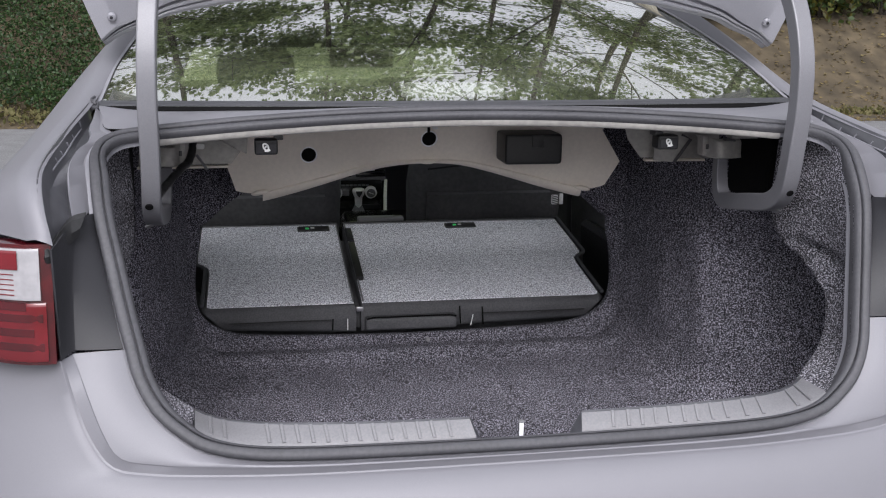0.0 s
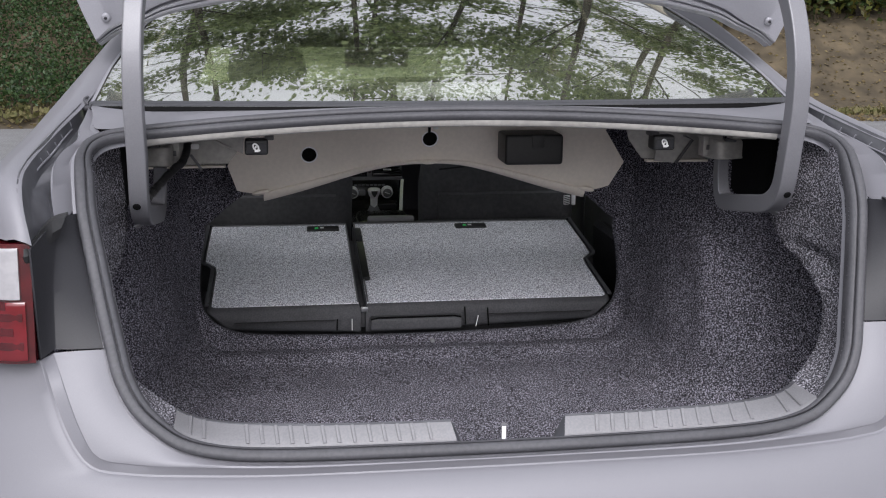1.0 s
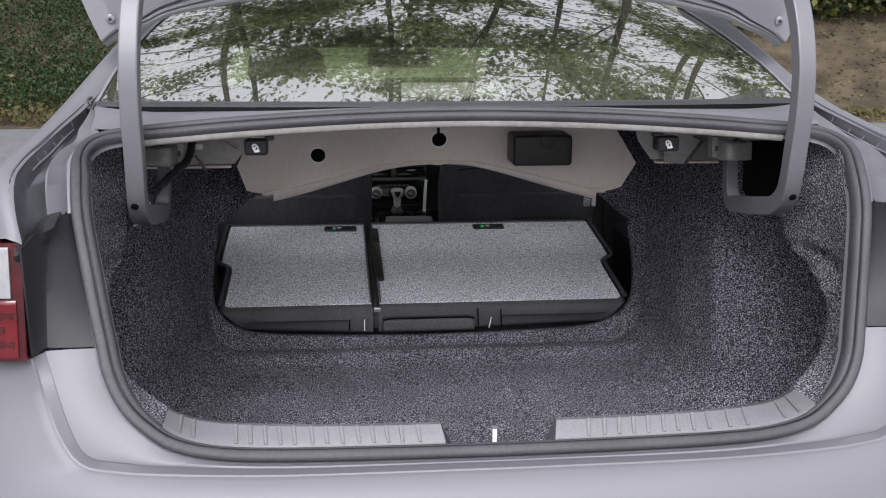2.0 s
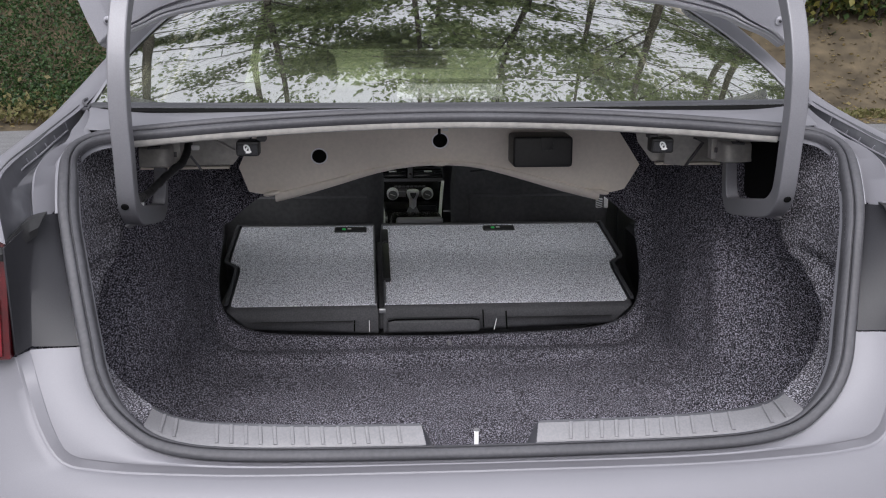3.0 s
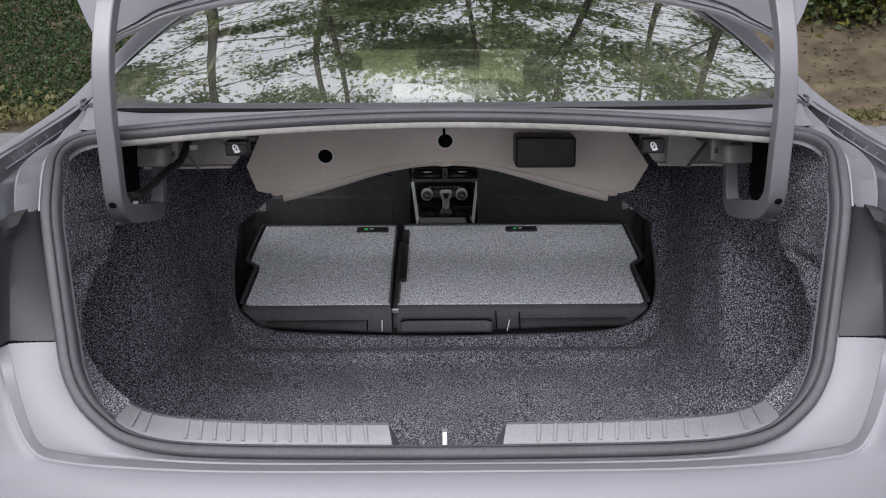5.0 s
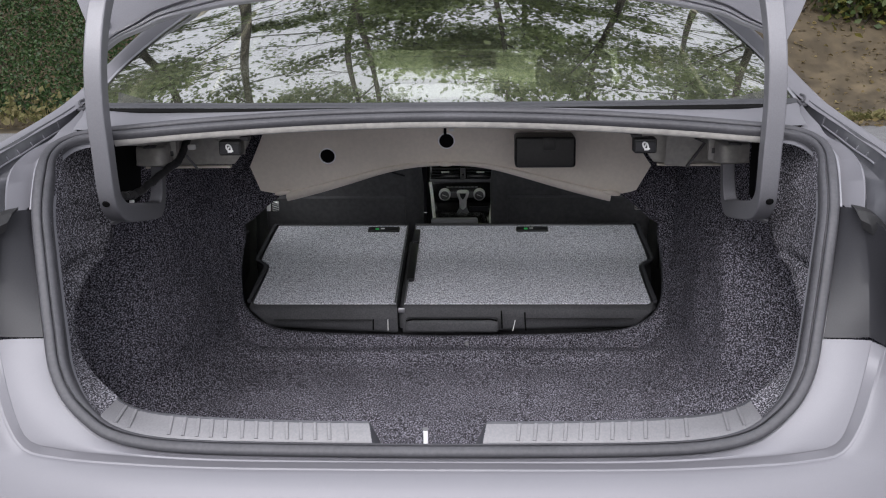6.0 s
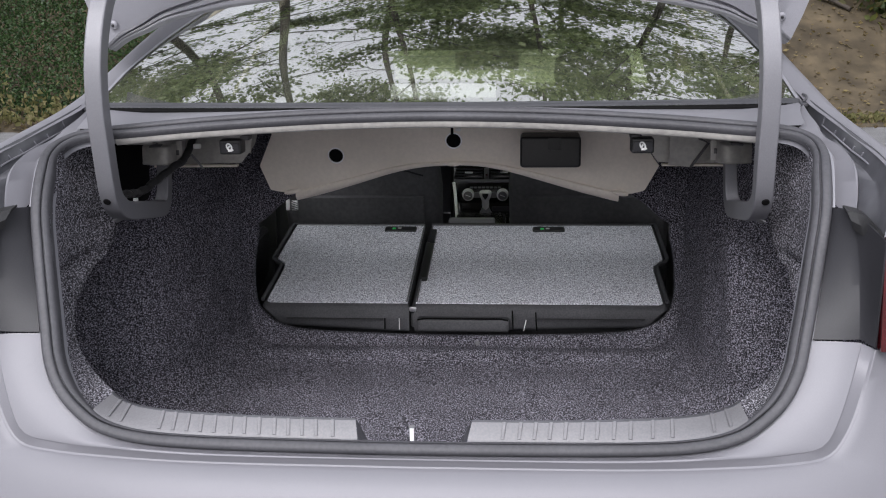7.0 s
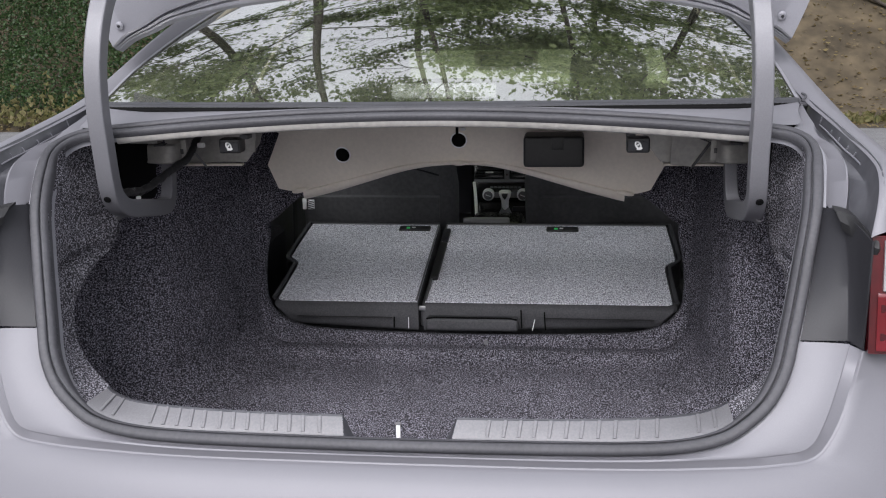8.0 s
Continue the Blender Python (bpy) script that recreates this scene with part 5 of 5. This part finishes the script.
def tree(x, y, h, r, lean, n_tuft, per_tuft=80, spread=3.4, crown0=0.34, seed=1, size=0.14, label="tall broadleaf tree with layered green sprays"):
    """A leaning trunk with limbs, side twigs and flat sprays of leaves at their ends."""
    g = np.random.default_rng(seed)
    z0 = bank_height(x, y) - 0.15
    t = tagged(new("tree"), label, "tree", "roadside trees")
    foot, top = V(x, y, z0), V(x + lean[0], y + lean[1], z0 + h)
    spine = curve([foot, foot * 0.66 + top * 0.34 + V(g.uniform(-0.35, 0.35), g.uniform(-0.3, 0.3), 0), foot * 0.33 + top * 0.67 + V(g.uniform(-0.5, 0.5), g.uniform(-0.4, 0.4), 0), top], 22)
    bars, tips, load = [], [], []

    def limb(path, r0, r1, n_round=8):
        n = len(path)
        rows = []
        for i, p in enumerate(path):
            d = path[min(i + 1, n - 1)] - path[max(i - 1, 0)]
            d = d / np.linalg.norm(d)
            u = np.cross(d, (0.3, 0.9, 0.1))
            u /= np.linalg.norm(u)
            w = np.cross(d, u)
            rr = (r0 + (r1 - r0) * i / (n - 1)) * (1 + 0.35 * (i == 0 and r0 > 0.08)) * (1 + 0.06 * math.sin(i * 2.3))
            rows.append([p + rr * (math.cos(q) * u + math.sin(q) * w) for q in np.linspace(0, 2 * math.pi, n_round, endpoint=False)])
        bars.append(grid(rows, True, True))

    limb(spine, r, r * 0.3, 10)
    for k in range(17):
        f = crown0 + (1 - crown0) * (k + g.uniform(0, 0.8)) / 17
        p0 = np.array([np.interp(f, np.linspace(0, 1, 22), spine[:, c]) for c in range(3)])
        ang = g.uniform(0, 2 * math.pi)
        ln = spread * (1.2 - 0.6 * f) * g.uniform(0.6, 1.25)
        d = V(math.cos(ang), math.sin(ang), g.uniform(0.0, 0.45))
        path = curve([p0, p0 + d * ln * 0.5 + V(0, 0, 0.14 * ln), p0 + d * ln + V(0, 0, g.uniform(-0.2, 0.2))], 9)
        limb(path, r * 0.42 * (1.2 - f), 0.012, 7)
        full = g.uniform(0.05, 1) ** 1.6
        for j in range(6):
            q0 = path[2 + j]
            a2 = ang + g.uniform(-1.3, 1.3)
            l2 = ln * g.uniform(0.22, 0.5)
            p2 = curve([q0, q0 + V(math.cos(a2), math.sin(a2), g.uniform(-0.15, 0.4)) * l2 * 0.5, q0 + V(math.cos(a2), math.sin(a2), g.uniform(-0.25, 0.25)) * l2], 6)
            limb(p2, r * 0.07 + 0.004, 0.004, 5)
            tips += [p2[2], p2[3], p2[4], p2[5]]
            load += [full] * 4
        tips += [path[6], path[7], path[8]]
        load += [full] * 3
    part("trunk", join(*bars), BARK, t, "grey-brown trunk and limbs", 60)
    tips, load = np.array(tips), np.array(load)
    c = tips[g.choice(len(tips), n_tuft, p=load / load.sum())] + g.normal(size=(n_tuft, 3)) * V(0.22, 0.22, 0.12)
    wide = g.uniform(0.18, 0.46, (n_tuft, 1, 1))
    tilt = g.normal(size=(n_tuft, 1, 2)) * 0.35
    off = g.normal(size=(n_tuft, per_tuft, 3)) * V(1, 1, 0.16) * wide
    off[:, :, 2:] += (off[:, :, :2] * tilt).sum(2, keepdims=True)
    part("crown", leaves((c[:, None, :] + off).reshape(-1, 3), size, -0.4, 0.5), CROWN, t, "layered green leaf sprays", 180)
    return t


# tall thin-crowned trees where the wood opens, close full crowns where it is dense
for i, (x, y, h, r, lx, ly, tufts) in enumerate([
    (-12.5, 15.0, 17, 0.14, 0.8, -4.4, 80), (-9.6, 15.4, 18, 0.15, 1.0, -5.0, 115), (-6.9, 15.2, 17, 0.13, 0.9, -5.4, 130), (-4.6, 15.6, 17, 0.13, 0.7, -6.2, 210), (-2.2, 15.8, 18, 0.09, 0.5, -7.0, 215), (0.3, 15.3, 17, 0.08, 0.2, -6.8, 105),
    (2.6, 15.8, 18, 0.09, -0.2, -7.4, 92), (4.9, 15.3, 17, 0.10, -0.4, -7.0, 84), (7.2, 15.9, 18, 0.10, -0.6, -6.6, 95), (9.8, 16.0, 17, 0.11, -0.9, -6.4, 105), (12.6, 16.2, 17, 0.15, -1.2, -6.0, 180),
    (-3.4, 19.5, 19, 0.16, 0.3, -4.0, 160), (1.4, 20.0, 20, 0.11, 0.0, -4.2, 62), (5.9, 19.6, 19, 0.11, -0.3, -4.0, 68), (10.0, 20.2, 19, 0.16, -0.5, -4.0, 100)]):
    tree(x, y, h, r, (lx, ly), tufts, seed=40 + i)
# two slim bare-stemmed saplings on the bank
for x, y, lx in ((-2.95, 12.4, -0.5), (-4.45, 12.5, 0.4)):
    tree(x, y, 4.6, 0.05, (lx, 0.3), 22, 70, 0.9, 0.6, 77, label="slim young tree with a bare grey stem")

# ivy over the bank's left part
n = 130000
px_, py_ = rng.uniform(-9, 1.2, n), 10.2 + rng.power(0.95, n) * 4.6
keep = rng.uniform(size=n) < np.clip((1.2 - px_) / 2.2, 0, 1)
pts = np.array([(a, b, bank_height(a, b) + rng.uniform(0.02, 0.16)) for a, b in zip(px_[keep], py_[keep])])
pts[:, 2] += 0.25 * np.array([max(0, noise.noise((a * 0.9, b * 0.9, 5))) for a, b, _ in pts])
ivy = part("ivy", leaves(pts, 0.042, 0.2), IVY, smooth=180)
tagged(ivy, "dark green ivy covering the earth bank", "ivy", kind="stuff")
# fallen leaves on the right part and along the verge
n = 16000
lx_, ly_ = rng.uniform(-11, 12, n), 9.9 + rng.power(0.8, n) * 6
keep = rng.uniform(size=n) < np.where(lx_ > 0.5, 1.0, np.exp(-(ly_ - 10.1) / 0.35))
pts = np.array([(a, b, max(bank_height(a, b), -0.01) + rng.uniform(0.012, 0.03)) for a, b in zip(lx_[keep], ly_[keep])])
litter = part("fallen_leaves", leaves(pts, 0.05, 0.75, 0.5, True), LITTER, smooth=180)
tagged(litter, "brown and yellow fallen leaves on the bank", "leaves", kind="stuff")
n = 9000
gx, gy = rng.uniform(-12, 12, n), 10.15 + np.abs(rng.normal(size=n)) * 0.30
pts = np.array([(a, b + 0.06 * a, bank_height(a, b) + rng.uniform(0.01, 0.07)) for a, b in zip(gx, gy)])
verge = part("verge_grass", leaves(pts, 0.07, -0.5), VERGE, smooth=180)
tagged(verge, "yellow-green grass along the road's edge", "grass", kind="stuff")


def shrub(x, y, w, h, seed, n=900, mat=SHRUB, size=0.13):
    g = np.random.default_rng(seed)
    s = tagged(new("shrub"), "loose green and yellow roadside shrub", "shrub", "bank shrubs")
    z0 = bank_height(x, y)
    tips = []
    for k in range(11):
        a, l = g.uniform(0, 2 * math.pi), g.uniform(0.5, 1.0)
        p = curve([(x, y, z0 - 0.1), (x + 0.3 * w * l * math.cos(a), y + 0.2 * w * l * math.sin(a), z0 + 0.5 * h * l), (x + 0.6 * w * l * math.cos(a), y + 0.45 * w * l * math.sin(a), z0 + h * l * g.uniform(0.7, 1.0))], 8)
        part("stem", tube(p, 0.018, 6), BARK, s, smooth=60)
        tips += list(p[3:])
    tips = np.array(tips)
    c = tips[g.integers(0, len(tips), n)] + g.normal(size=(n, 3)) * V(0.26, 0.22, 0.18)
    part("foliage", leaves(c, size, 0.2), mat, s, "green and yellow leaves", 180)


for i, (x, y, w, h) in enumerate([(4.9, 12.95, 1.5, 1.1), (5.7, 12.85, 1.6, 1.2), (6.6, 13.0, 1.7, 1.3), (7.6, 13.05, 1.7, 1.2), (8.6, 13.1, 1.8, 1.3), (9.7, 13.2, 2.0, 1.4), (5.2, 13.9, 2.0, 1.6), (7.0, 14.1, 2.2, 1.7), (4.3, 13.7, 1.5, 1.2)]):
    shrub(x, y, w, h, 70 + i, 2000, SHRUB, 0.10)
for i, (x, y, w, h) in enumerate([(-3.2, 12.6, 1.8, 1.4), (-5.2, 12.8, 2.0, 1.5), (-7.4, 13.0, 2.2, 1.6), (-9.6, 13.2, 2.2, 1.7), (-2.0, 13.8, 2.0, 1.6)]):
    shrub(x, y, w, h, 90 + i, 800, IVY)
stick = part("fallen_branch", tube(curve([(x, y, bank_height(x, y) + d) for x, y, d in ((3.70, 13.5, 0.05), (3.95, 13.3, 0.09), (4.22, 13.08, 0.04))], 12), 0.028, 8), BARK, None, "", 60)
tagged(stick, "thin fallen branch lying on the earth bank", "branch")
